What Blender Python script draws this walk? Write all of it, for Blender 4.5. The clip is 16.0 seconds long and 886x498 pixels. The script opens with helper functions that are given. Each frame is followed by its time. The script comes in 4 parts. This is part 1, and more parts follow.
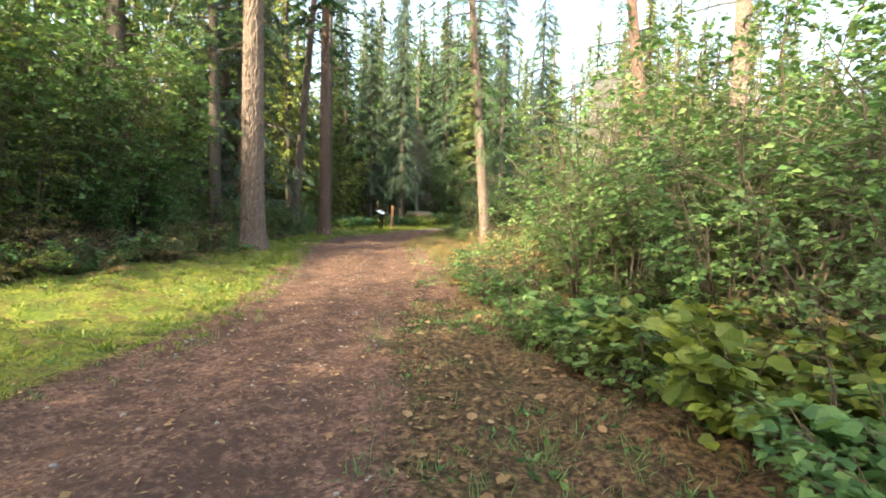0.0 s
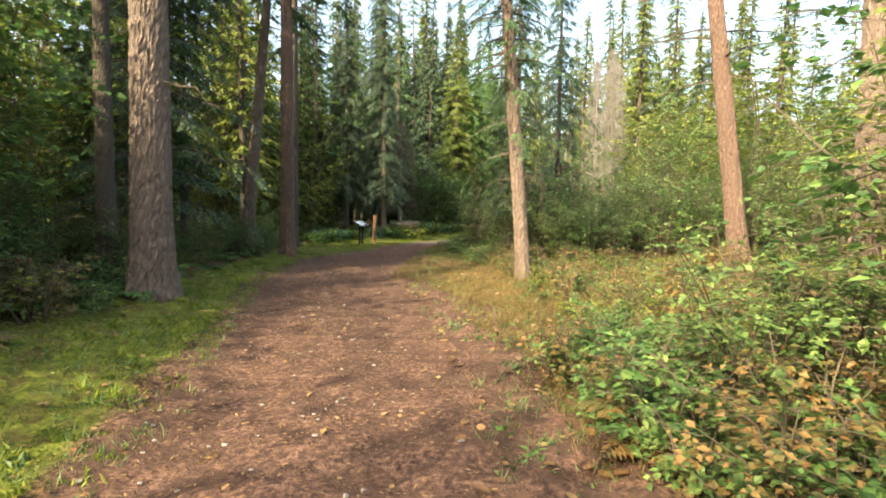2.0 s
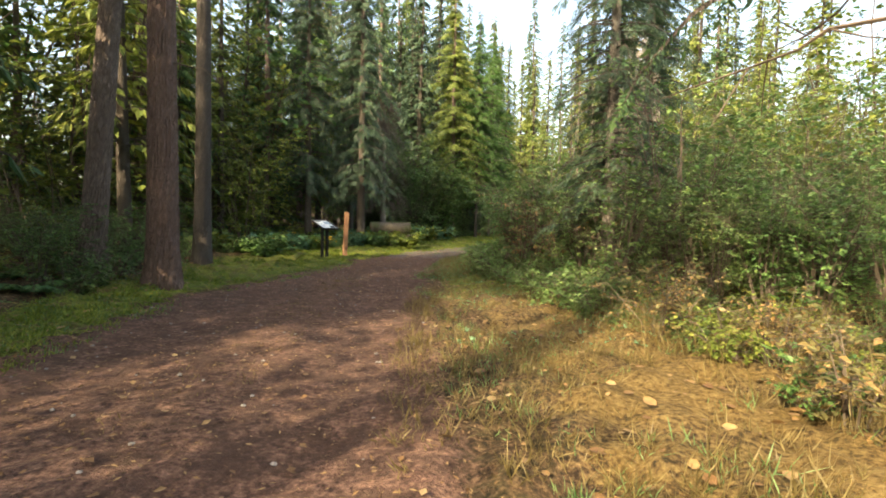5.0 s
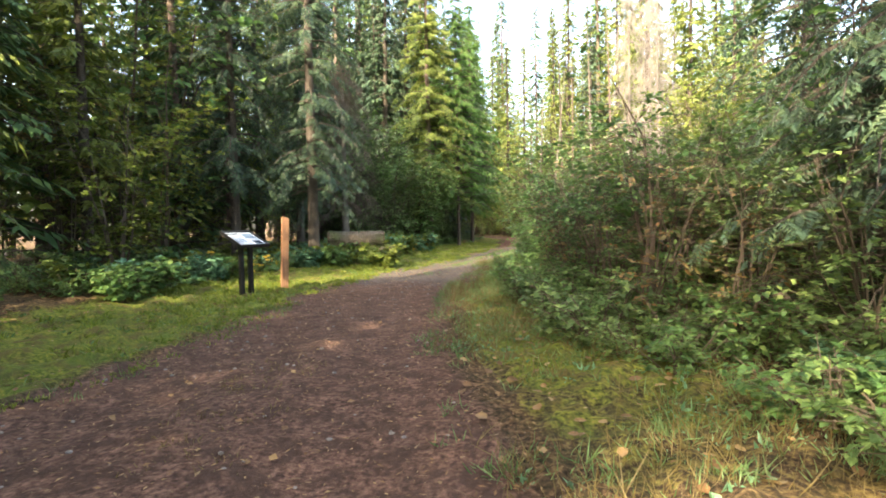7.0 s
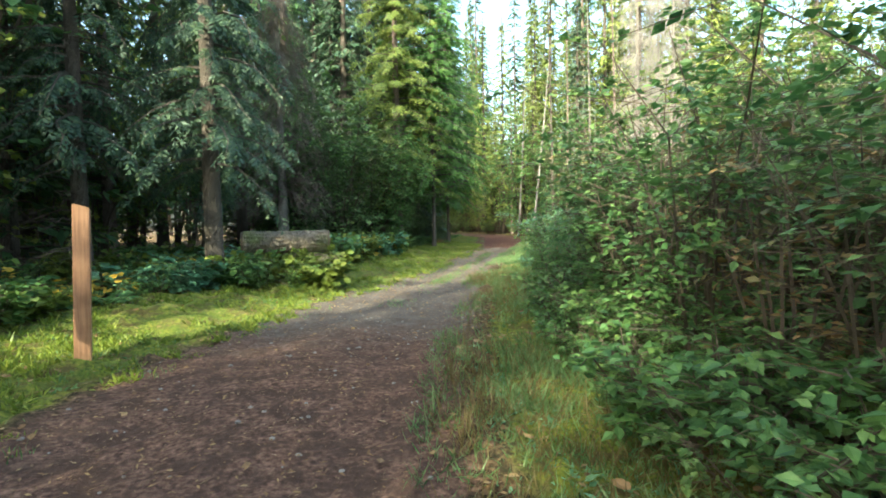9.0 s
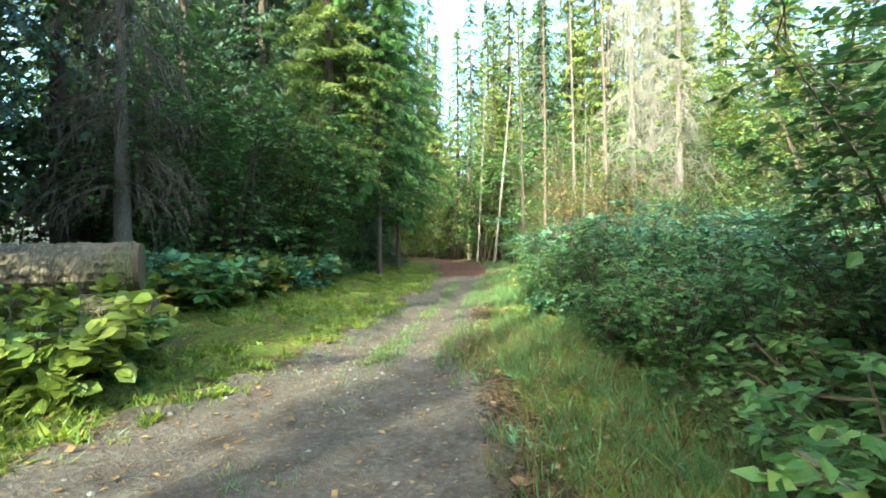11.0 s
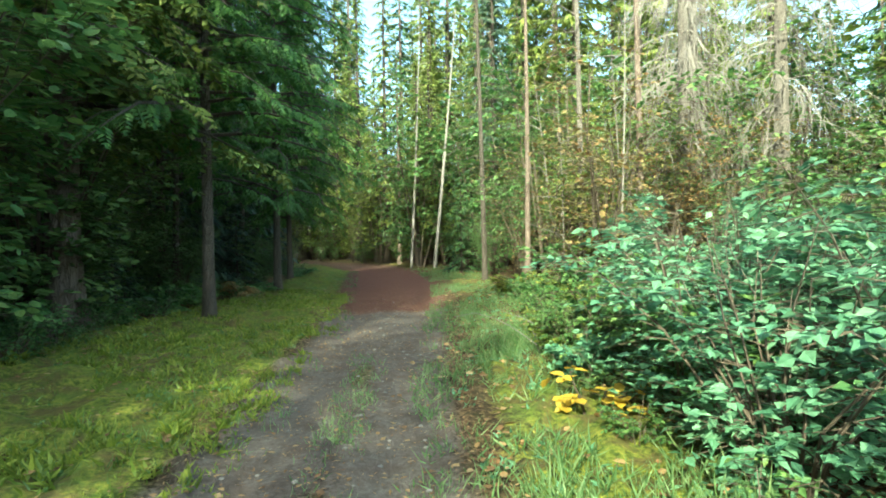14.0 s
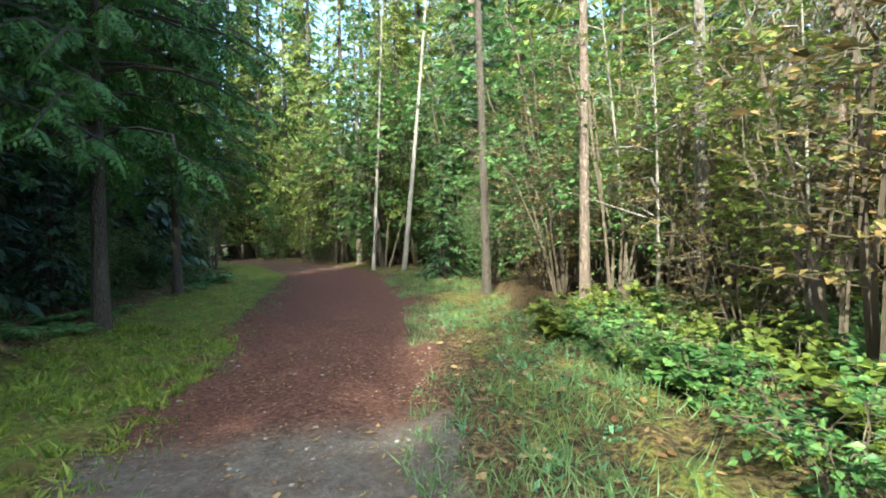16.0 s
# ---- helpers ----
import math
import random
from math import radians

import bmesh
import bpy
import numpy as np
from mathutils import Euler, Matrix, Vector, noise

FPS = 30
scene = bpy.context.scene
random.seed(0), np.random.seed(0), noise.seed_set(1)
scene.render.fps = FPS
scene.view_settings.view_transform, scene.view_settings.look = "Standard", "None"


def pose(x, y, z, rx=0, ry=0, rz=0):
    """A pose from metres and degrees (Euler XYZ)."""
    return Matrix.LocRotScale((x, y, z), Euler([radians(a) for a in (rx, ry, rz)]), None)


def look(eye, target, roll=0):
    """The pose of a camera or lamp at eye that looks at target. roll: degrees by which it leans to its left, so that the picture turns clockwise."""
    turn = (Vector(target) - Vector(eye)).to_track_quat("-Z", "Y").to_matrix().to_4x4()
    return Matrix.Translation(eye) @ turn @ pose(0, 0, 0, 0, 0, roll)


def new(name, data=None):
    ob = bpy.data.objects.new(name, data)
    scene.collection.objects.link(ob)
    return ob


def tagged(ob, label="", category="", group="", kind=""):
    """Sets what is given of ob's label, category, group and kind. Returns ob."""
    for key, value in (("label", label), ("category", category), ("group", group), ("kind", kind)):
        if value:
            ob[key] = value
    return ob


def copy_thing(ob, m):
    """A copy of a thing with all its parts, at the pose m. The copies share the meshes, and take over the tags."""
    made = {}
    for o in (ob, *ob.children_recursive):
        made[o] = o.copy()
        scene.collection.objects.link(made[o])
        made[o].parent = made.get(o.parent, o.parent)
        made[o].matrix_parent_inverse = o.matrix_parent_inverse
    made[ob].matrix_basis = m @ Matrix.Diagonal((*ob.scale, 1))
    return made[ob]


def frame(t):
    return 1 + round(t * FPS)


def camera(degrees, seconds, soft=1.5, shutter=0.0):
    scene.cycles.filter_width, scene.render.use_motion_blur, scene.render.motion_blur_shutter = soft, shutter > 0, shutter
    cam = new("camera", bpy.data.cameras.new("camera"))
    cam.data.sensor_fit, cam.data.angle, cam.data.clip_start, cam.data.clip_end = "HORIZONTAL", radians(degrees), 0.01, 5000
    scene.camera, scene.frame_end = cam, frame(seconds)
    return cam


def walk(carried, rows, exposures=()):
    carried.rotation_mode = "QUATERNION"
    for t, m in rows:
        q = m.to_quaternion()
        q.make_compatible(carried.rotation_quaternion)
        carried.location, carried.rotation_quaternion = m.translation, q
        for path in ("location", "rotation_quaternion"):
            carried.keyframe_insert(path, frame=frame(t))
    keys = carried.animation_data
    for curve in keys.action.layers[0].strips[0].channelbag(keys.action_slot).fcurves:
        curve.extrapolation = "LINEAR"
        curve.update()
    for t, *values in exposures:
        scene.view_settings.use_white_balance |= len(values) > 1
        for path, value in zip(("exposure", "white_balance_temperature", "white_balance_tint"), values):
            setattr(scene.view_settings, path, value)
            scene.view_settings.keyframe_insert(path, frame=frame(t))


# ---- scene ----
cam = camera(81.3, 16.0, 1.8)
PATH = [
    (0, (4.487, 1.350, 1.228), (4.085, 3.303, 1.071), 1.4),
    (0.5, (3.903, 2.566, 1.285), (3.515, 4.523, 1.142), 1.1),
    (1, (3.348, 3.718, 1.331), (2.989, 5.681, 1.193), 0.9),
    (1.5, (3.007, 4.802, 1.361), (2.672, 6.770, 1.223), 0.9),
    (2, (2.706, 5.920, 1.358), (2.398, 7.891, 1.226), 0.8),
    (2.5, (2.394, 7.058, 1.343), (2.110, 9.033, 1.212), 1),
    (3, (2.109, 8.250, 1.340), (1.846, 10.229, 1.217), 1.1),
    (3.5, (1.846, 9.442, 1.332), (1.594, 11.421, 1.204), 1.2),
    (4, (1.511, 10.766, 1.245), (1.259, 12.747, 1.122), 0.7),
    (4.5, (1.096, 12.090, 1.155), (0.848, 14.072, 1.048), 1.3),
    (5.75, (0.100, 15.550, 1.115), (-0.085, 17.541, 1.000), 0.2),
    (7, (-0.565, 18.908, 1.074), (-0.661, 20.904, 0.989), -1.1),
    (7.5, (-0.693, 20.148, 1.095), (-0.747, 22.145, 1.011), -1.2),
    (8, (-0.816, 21.310, 1.114), (-0.827, 23.308, 1.026), -1.3),
    (8.5, (-0.821, 22.479, 1.120), (-0.814, 24.476, 1.027), -1),
    (9, (-0.912, 23.693, 1.112), (-0.887, 25.690, 1.009), -1),
    (10.25, (-0.873, 26.942, 1.010), (-0.722, 28.931, 0.964), -0.8),
    (11.5, (-0.835, 30.190, 0.909), (-0.556, 32.171, 0.919), -0.6),
    (12, (-0.663, 31.627, 0.958), (-0.330, 33.599, 0.968), -0.9),
    (12.5, (-0.459, 33.008, 1.013), (-0.073, 34.970, 1.017), -1.1),
    (13, (-0.141, 34.359, 1.056), (0.283, 36.314, 1.053), -0.9),
    (13.5, (0.140, 35.742, 1.081), (0.595, 37.689, 1.076), -1.2),
    (14, (0.461, 37.111, 1.096), (0.956, 39.049, 1.080), -1),
    (14.5, (0.786, 38.426, 1.114), (1.304, 40.357, 1.091), -0.8),
    (15, (1.062, 39.851, 1.106), (1.603, 41.776, 1.080), -1),
    (15.5, (1.353, 41.290, 1.104), (1.939, 43.202, 1.073), -0.9),
    (16, (1.618, 42.652, 1.086), (2.243, 44.551, 1.049), -1.1),
]
walk(cam, [(t, look(eye, target, roll)) for t, eye, target, roll in PATH], [(0.0, 2.85, 7400, 4), (1.5, 2.4, 7600, 4), (4.5, 2.3, 8000, 6), (7.0, 3.05, 7400, 8), (8.5, 2.85, 6500, -4), (11.5, 2.95, 6000, -18), (13.0, 2.65, 5950, -20), (14.0, 2.6, 6000, -20), (15.0, 2.75, 5650, -14), (16.0, 2.65, 5650, -8)])

# ---- world, sun ----
SUN_AZ = math.atan2(-0.50, -0.87)      # compass of the sun, as atan2(x, y)
SUN_EL = radians(34)
world = bpy.data.worlds.new("sky")
scene.world = world
world.use_nodes = True
wn = world.node_tree
sky = wn.nodes.new("ShaderNodeTexSky")
sky.sky_type = "NISHITA"
sky.sun_disc = False
sky.sun_elevation = SUN_EL
sky.sun_rotation = SUN_AZ
sky.dust_density = 5.0
bg = wn.nodes["Background"]
bg.inputs["Strength"].default_value = 0.15
wn.links.new(sky.outputs[0], bg.inputs["Color"])
to_sun = Vector((math.sin(SUN_AZ) * math.cos(SUN_EL), math.cos(SUN_AZ) * math.cos(SUN_EL), math.sin(SUN_EL)))
sun_data = bpy.data.lights.new("sun", "SUN")
sun_data.energy = 2.8
sun_data.angle = radians(0.6)
sun_data.color = (1.0, 0.87, 0.68)
sun = new("sun", sun_data)
sun.matrix_world = look(to_sun * 60, (0, 0, 0))

# ---- materials ----


def ramp(nt, stops, fac=None):
    r = nt.nodes.new("ShaderNodeValToRGB")
    el = r.color_ramp.elements
    while len(el) < len(stops):
        el.new(0.5)
    for e, (p, c) in zip(el, stops):
        e.position, e.color = p, (*c, 1)
    if fac is not None:
        nt.links.new(fac, r.inputs[0])
    return r.outputs[0]


def noise_tex(nt, scale, detail=4.0, rough=0.6, vector=None, distort=0.0):
    n = nt.nodes.new("ShaderNodeTexNoise")
    n.inputs["Scale"].default_value, n.inputs["Detail"].default_value = scale, detail
    n.inputs["Roughness"].default_value, n.inputs["Distortion"].default_value = rough, distort
    if vector is not None:
        nt.links.new(vector, n.inputs["Vector"])
    return n.outputs["Fac"]


def mix_rgb(nt, fac, a, b, blend="MIX"):
    m = nt.nodes.new("ShaderNodeMix")
    m.data_type, m.blend_type = "RGBA", blend
    for socket, v in ((m.inputs["Factor"], fac), (m.inputs["A"], a), (m.inputs["B"], b)):
        if isinstance(v, (int, float)):
            socket.default_value = v
        elif isinstance(v, tuple):
            socket.default_value = (*v, 1)
        else:
            nt.links.new(v, socket)
    return m.outputs["Result"]


def math_node(nt, op, a, b=0.0, clamp=False):
    m = nt.nodes.new("ShaderNodeMath")
    m.operation, m.use_clamp = op, clamp
    for socket, v in zip(m.inputs, (a, b)):
        if isinstance(v, (int, float)):
            socket.default_value = v
        else:
            nt.links.new(v, socket)
    return m.outputs[0]


def material(name, rough=0.8):
    m = bpy.data.materials.new(name)
    m.use_nodes = True
    nt = m.node_tree
    p = nt.nodes["Principled BSDF"]
    p.inputs["Roughness"].default_value = rough
    return m, nt, p


def bump(nt, p, height, strength=0.5, distance=0.02):
    b = nt.nodes.new("ShaderNodeBump")
    b.inputs["Strength"].default_value, b.inputs["Distance"].default_value = strength, distance
    nt.links.new(height, b.inputs["Height"])
    nt.links.new(b.outputs[0], p.inputs["Normal"])


def leaf_material(name, stops, glow=0.4, rough=0.5, patch=None):
    """Foliage: colour varies from leaf to leaf and from plant to plant; some light passes through."""
    m, nt, p = material(name, rough)
    geo = nt.nodes.new("ShaderNodeNewGeometry")
    info = nt.nodes.new("ShaderNodeObjectInfo")
    co = nt.nodes.new("ShaderNodeTexCoord")
    big = noise_tex(nt, 1.3, 2.0, 0.5, geo.outputs["Position"])
    a = math_node(nt, "MULTIPLY", geo.outputs["Random Per Island"], 0.62)
    b = math_node(nt, "MULTIPLY", big, 0.45)
    c = math_node(nt, "MULTIPLY", info.outputs["Random"], 0.18)
    f = math_node(nt, "ADD", math_node(nt, "ADD", a, b), c)
    f = math_node(nt, "SUBTRACT", f, 0.12, True)
    col = ramp(nt, stops, f)
    fine = noise_tex(nt, 45.0, 3.0, 0.6, co.outputs["Object"])
    col = mix_rgb(nt, 0.35, col, ramp(nt, [(0.38, (0.45, 0.45, 0.4)), (0.62, (1, 1, 1))], fine), "MULTIPLY")
    nt.links.new(col, p.inputs["Base Color"])
    p.inputs["Specular IOR Level"].default_value = 0.35
    tr = nt.nodes.new("ShaderNodeBsdfTranslucent")
    nt.links.new(col, tr.inputs["Color"])
    mx = nt.nodes.new("ShaderNodeMixShader")
    mx.inputs[0].default_value = glow
    out = nt.nodes["Material Output"]
    nt.links.new(p.outputs[0], mx.inputs[1])
    nt.links.new(tr.outputs[0], mx.inputs[2])
    nt.links.new(mx.outputs[0], out.inputs["Surface"])
    return m


def bark_material(name, dark, light, scale=1.0, moss=0.0):
    m, nt, p = material(name, 0.9)
    co = nt.nodes.new("ShaderNodeTexCoord")
    mp = nt.nodes.new("ShaderNodeMapping")
    mp.inputs["Scale"].default_value = (9 * scale, 9 * scale, 3.4 * scale)
    nt.links.new(co.outputs["Object"], mp.inputs["Vector"])
    v = nt.nodes.new("ShaderNodeTexVoronoi")
    v.feature = "DISTANCE_TO_EDGE"
    v.inputs["Scale"].default_value = 1.6
    wob = noise_tex(nt, 2.2, 3.0, 0.6, mp.outputs[0])
    shifted = mix_rgb(nt, 0.9, mp.outputs[0], wob, "ADD")
    nt.links.new(shifted, v.inputs["Vector"])
    cells = ramp(nt, [(0.0, (0, 0, 0)), (0.22, (0.6, 0.6, 0.6)), (0.5, (1, 1, 1))], v.outputs["Distance"])
    grain = noise_tex(nt, 5.0, 6.0, 0.7, mp.outputs[0])
    col = ramp(nt, [(0.25, dark), (0.75, light)], grain)
    col = mix_rgb(nt, cells, mix_rgb(nt, 0.55, col, (0.035, 0.026, 0.02)), col)
    blot = noise_tex(nt, 3.5, 5.0, 0.7, co.outputs["Object"])
    col = mix_rgb(nt, ramp(nt, [(0.42, (0.5, 0.5, 0.5)), (0.60, (0, 0, 0))], blot), col, tuple(0.45 * a + 0.3 * c for a, c in zip(dark, light)))
    if moss > 0:
        patch = noise_tex(nt, 1.8, 4.0, 0.65, co.outputs["Object"])
        col = mix_rgb(nt, ramp(nt, [(0.52 - moss * 0.2, (0, 0, 0)), (0.66, (1, 1, 1))], patch), col, (0.10, 0.12, 0.035))
    nt.links.new(col, p.inputs["Base Color"])
    bump(nt, p, math_node(nt, "ADD", cells, math_node(nt, "MULTIPLY", grain, 0.5)), 0.9, 0.025)
    return m


def wood_material(name, dark, light):
    m, nt, p = material(name, 0.75)
    co = nt.nodes.new("ShaderNodeTexCoord")
    mp = nt.nodes.new("ShaderNodeMapping")
    mp.inputs["Scale"].default_value = (30, 30, 1.6)
    nt.links.new(co.outputs["Object"], mp.inputs["Vector"])
    g = noise_tex(nt, 1.5, 6.0, 0.65, mp.outputs[0], 0.8)
    stain = noise_tex(nt, 3.0, 4.0, 0.6, co.outputs["Object"])
    col = mix_rgb(nt, 0.5, ramp(nt, [(0.3, dark), (0.7, light)], g), ramp(nt, [(0.35, (0.4, 0.36, 0.32)), (0.6, (1, 1, 1))], stain), "MULTIPLY")
    nt.links.new(col, p.inputs["Base Color"])
    bump(nt, p, g, 0.5, 0.004)
    return m


def plain_material(name, col, rough=0.6, metal=0.0):
    m, nt, p = material(name, rough)
    co = nt.nodes.new("ShaderNodeTexCoord")
    n = noise_tex(nt, 14.0, 5.0, 0.65, co.outputs["Object"])
    lo = tuple(c * 0.72 for c in col)
    nt.links.new(ramp(nt, [(0.3, lo), (0.7, col)], n), p.inputs["Base Color"])
    nt.links.new(ramp(nt, [(0.3, (rough * 0.8,) * 3), (0.7, (min(1, rough * 1.15),) * 3)], n), p.inputs["Roughness"])
    p.inputs["Metallic"].default_value = metal
    return m


def ground_material():
    m, nt, p = material("forest_floor", 0.95)
    geo = nt.nodes.new("ShaderNodeNewGeometry")
    pos = geo.outputs["Position"]

    def mask(name):
        a = nt.nodes.new("ShaderNodeAttribute")
        a.attribute_name = name
        return a.outputs["Fac"]
    ragged = noise_tex(nt, 1.6, 6.0, 0.7, pos)
    fine = noise_tex(nt, 26.0, 5.0, 0.7, pos)
    crumbs = noise_tex(nt, 75.0, 4.0, 0.7, pos)
    mid = noise_tex(nt, 5.0, 5.0, 0.65, pos)
    # forest litter
    litter = ramp(nt, [(0.375, (0.019, 0.011, 0.006)), (0.490, (0.068, 0.042, 0.022)), (0.560, (0.124, 0.074, 0.037)), (0.625, (0.186, 0.124, 0.062))], fine)
    litter = mix_rgb(nt, ramp(nt, [(0.45, (0, 0, 0)), (0.7, (0.5, 0.5, 0.5))], mid), litter, (0.031, 0.043, 0.012))
    # moss and short grass
    moss = ramp(nt, [(0.375, (0.040, 0.060, 0.009)), (0.500, (0.113, 0.137, 0.019)), (0.625, (0.209, 0.202, 0.033))], fine)
    patch = noise_tex(nt, 2.3, 5.0, 0.7, pos)
    moss = mix_rgb(nt, ramp(nt, [(0.46, (0, 0, 0)), (0.60, (0.75, 0.75, 0.75))], mid), moss, (0.085, 0.058, 0.026))
    moss = mix_rgb(nt, ramp(nt, [(0.50, (0, 0, 0)), (0.62, (0.6, 0.6, 0.6))], patch), moss, (0.07, 0.115, 0.018))
    # needle-covered dirt, and greyer gravel further on
    dirt = ramp(nt, [(0.360, (0.046, 0.026, 0.020)), (0.500, (0.122, 0.068, 0.050)), (0.610, (0.215, 0.128, 0.090))], fine)
    dirt = mix_rgb(nt, ramp(nt, [(0.42, (0, 0, 0)), (0.58, (0.85, 0.85, 0.85))], mid), dirt, (0.065, 0.038, 0.028))
    dirt = mix_rgb(nt, ramp(nt, [(0.66, (0, 0, 0)), (0.72, (1, 1, 1))], crumbs), dirt, (0.211, 0.155, 0.099))
    grey = ramp(nt, [(0.3, (0.070, 0.058, 0.050)), (0.5, (0.112, 0.094, 0.082)), (0.7, (0.165, 0.145, 0.125))], fine)
    grey = mix_rgb(nt, ramp(nt, [(0.45, (0, 0, 0)), (0.6, (0.55, 0.55, 0.55))], mid), grey, (0.075, 0.052, 0.042))
    grey = mix_rgb(nt, ramp(nt, [(0.66, (0, 0, 0)), (0.73, (1, 1, 1))], crumbs), grey, (0.248, 0.223, 0.186))
    red = ramp(nt, [(0.360, (0.050, 0.020, 0.014)), (0.500, (0.099, 0.043, 0.031)), (0.625, (0.155, 0.077, 0.056))], fine)
    dry = ramp(nt, [(0.375, (0.061, 0.038, 0.011)), (0.500, (0.131, 0.084, 0.028)), (0.625, (0.195, 0.140, 0.055))], fine)

    def edge(name, soft=0.5):
        v = math_node(nt, "ADD", mask(name), math_node(nt, "MULTIPLY", math_node(nt, "SUBTRACT", ragged, 0.5), soft))
        v = math_node(nt, "ADD", v, math_node(nt, "MULTIPLY", math_node(nt, "SUBTRACT", fine, 0.5), soft * 0.9))
        return ramp(nt, [(0.38, (0, 0, 0)), (0.62, (1, 1, 1))], v)
    col = mix_rgb(nt, edge("moss", 0.9), litter, moss)
    col = mix_rgb(nt, edge("dry", 0.9), col, dry)
    track = mix_rgb(nt, edge("grey", 0.6), dirt, grey)
    track = mix_rgb(nt, edge("red", 0.6), track, red)
    col = mix_rgb(nt, edge("dirt", 0.8), col, track)
    nt.links.new(col, p.inputs["Base Color"])
    p.inputs["Specular IOR Level"].default_value = 0.2
    bump(nt, p, math_node(nt, "ADD", fine, math_node(nt, "MULTIPLY", crumbs, 0.5)), 0.9, 0.03)
    return m


M_GROUND = ground_material()
M_BARK = bark_material("fir_bark", (0.098, 0.069, 0.053), (0.295, 0.224, 0.184))
M_BARK_RED = bark_material("reddish_bark", (0.084, 0.049, 0.037), (0.245, 0.154, 0.117))
M_BARK_DARK = bark_material("dark_bark", (0.04, 0.032, 0.026), (0.14, 0.115, 0.09), 1.6)
M_BARK_GREY = bark_material("grey_bark", (0.12, 0.105, 0.09), (0.34, 0.30, 0.26), 2.2)
M_BARK_LOG = bark_material("log_bark", (0.10, 0.075, 0.05), (0.34, 0.28, 0.21), 1.3, 0.25)
M_MOSSLOG = bark_material("mossy_bark", (0.08, 0.055, 0.035), (0.25, 0.18, 0.1), 1.2, 0.95)
M_TWIG = plain_material("twig_bark", (0.09, 0.068, 0.048), 0.9)
M_PALE = plain_material("pale_twigs", (0.21, 0.19, 0.17), 0.9)
M_CUT = wood_material("log_end_wood", (0.054, 0.034, 0.018), (0.153, 0.108, 0.063))
M_POST = wood_material("post_wood", (0.165, 0.077, 0.038), (0.375, 0.203, 0.108))
M_FIR = leaf_material("fir_needles", [(0.0, (0.024, 0.056, 0.027)), (0.4, (0.060, 0.128, 0.051)), (0.75, (0.126, 0.216, 0.068)), (1.0, (0.203, 0.290, 0.099))], 0.3)
M_FIR_DARK = leaf_material("dark_spruce_needles", [(0.0, (0.016, 0.035, 0.023)), (0.5, (0.043, 0.088, 0.051)), (1.0, (0.108, 0.160, 0.070))], 0.2)
# Yellow-green needles, with sunlight the crowns don't get put into the colour.
M_FIR_LIGHT = leaf_material("sunlit_yellowish_needles", [(0.0, (0.065, 0.098, 0.023)), (0.5, (0.156, 0.208, 0.046)), (1.0, (0.312, 0.338, 0.085))], 0.4)
M_FIR_BLUE = leaf_material("blue_green_needles", [(0.0, (0.026, 0.052, 0.036)), (0.5, (0.065, 0.117, 0.075)), (1.0, (0.143, 0.195, 0.117))], 0.3)
M_CEDAR = leaf_material("cedar_fronds", [(0.0, (0.026, 0.069, 0.017)), (0.5, (0.072, 0.164, 0.034)), (1.0, (0.156, 0.277, 0.060))], 0.4)
M_LEAF = leaf_material("shrub_leaves", [(0.0, (0.033, 0.081, 0.025)), (0.45, (0.086, 0.182, 0.054)), (0.8, (0.173, 0.283, 0.080)), (1.0, (0.292, 0.364, 0.107))], 0.4)
M_LEAF_DARK = leaf_material("dark_shrub_leaves", [(0.0, (0.039, 0.078, 0.026)), (0.5, (0.099, 0.174, 0.052)), (0.9, (0.217, 0.304, 0.087)), (1.0, (0.435, 0.370, 0.109))], 0.3)
M_LEAF_BLUE = leaf_material("blue_green_leaves", [(0.0, (0.047, 0.120, 0.070)), (0.5, (0.118, 0.257, 0.141)), (1.0, (0.252, 0.428, 0.241))], 0.35)
M_LEAF_BROWN = leaf_material("browning_leaves", [(0.0, (0.059, 0.064, 0.027)), (0.35, (0.152, 0.140, 0.049)), (0.7, (0.281, 0.177, 0.069)), (1.0, (0.375, 0.203, 0.083))], 0.35)
M_LEAF_LIME = leaf_material("lime_leaves", [(0.0, (0.068, 0.104, 0.020)), (0.5, (0.162, 0.218, 0.040)), (1.0, (0.323, 0.342, 0.080))], 0.45)
M_YELLOW = leaf_material("yellow_leaves", [(0.0, (0.4, 0.26, 0.03)), (0.5, (0.58, 0.4, 0.05)), (1.0, (0.66, 0.5, 0.12))], 0.35)
M_FALLEN = leaf_material("fallen_leaves", [(0.0, (0.077, 0.037, 0.015)), (0.4, (0.192, 0.106, 0.043)), (0.75, (0.307, 0.206, 0.091)), (1.0, (0.384, 0.312, 0.201))], 0.15)
M_GRASS = leaf_material("green_grass", [(0.0, (0.043, 0.095, 0.027)), (0.5, (0.118, 0.209, 0.073)), (1.0, (0.247, 0.317, 0.143))], 0.4)
M_DRY = leaf_material("dry_grass", [(0.0, (0.071, 0.053, 0.016)), (0.5, (0.158, 0.121, 0.043)), (1.0, (0.255, 0.205, 0.093))], 0.35)
M_MOSS = leaf_material("moss_tufts", [(0.0, (0.060, 0.095, 0.013)), (0.5, (0.150, 0.209, 0.027)), (1.0, (0.299, 0.334, 0.056))], 0.35)
M_BLACK = plain_material("black_painted_steel", (0.012, 0.012, 0.013), 0.4, 0.0)
# The blue-white base colour holds the sky's reflection on the gloss.
M_PANEL = plain_material("sign_panel", (0.62, 0.68, 0.72), 0.22)
M_INK = plain_material("sign_print_dark", (0.05, 0.07, 0.10), 0.25)
M_PHOTO = plain_material("sign_print_blue", (0.22, 0.30, 0.38), 0.25)
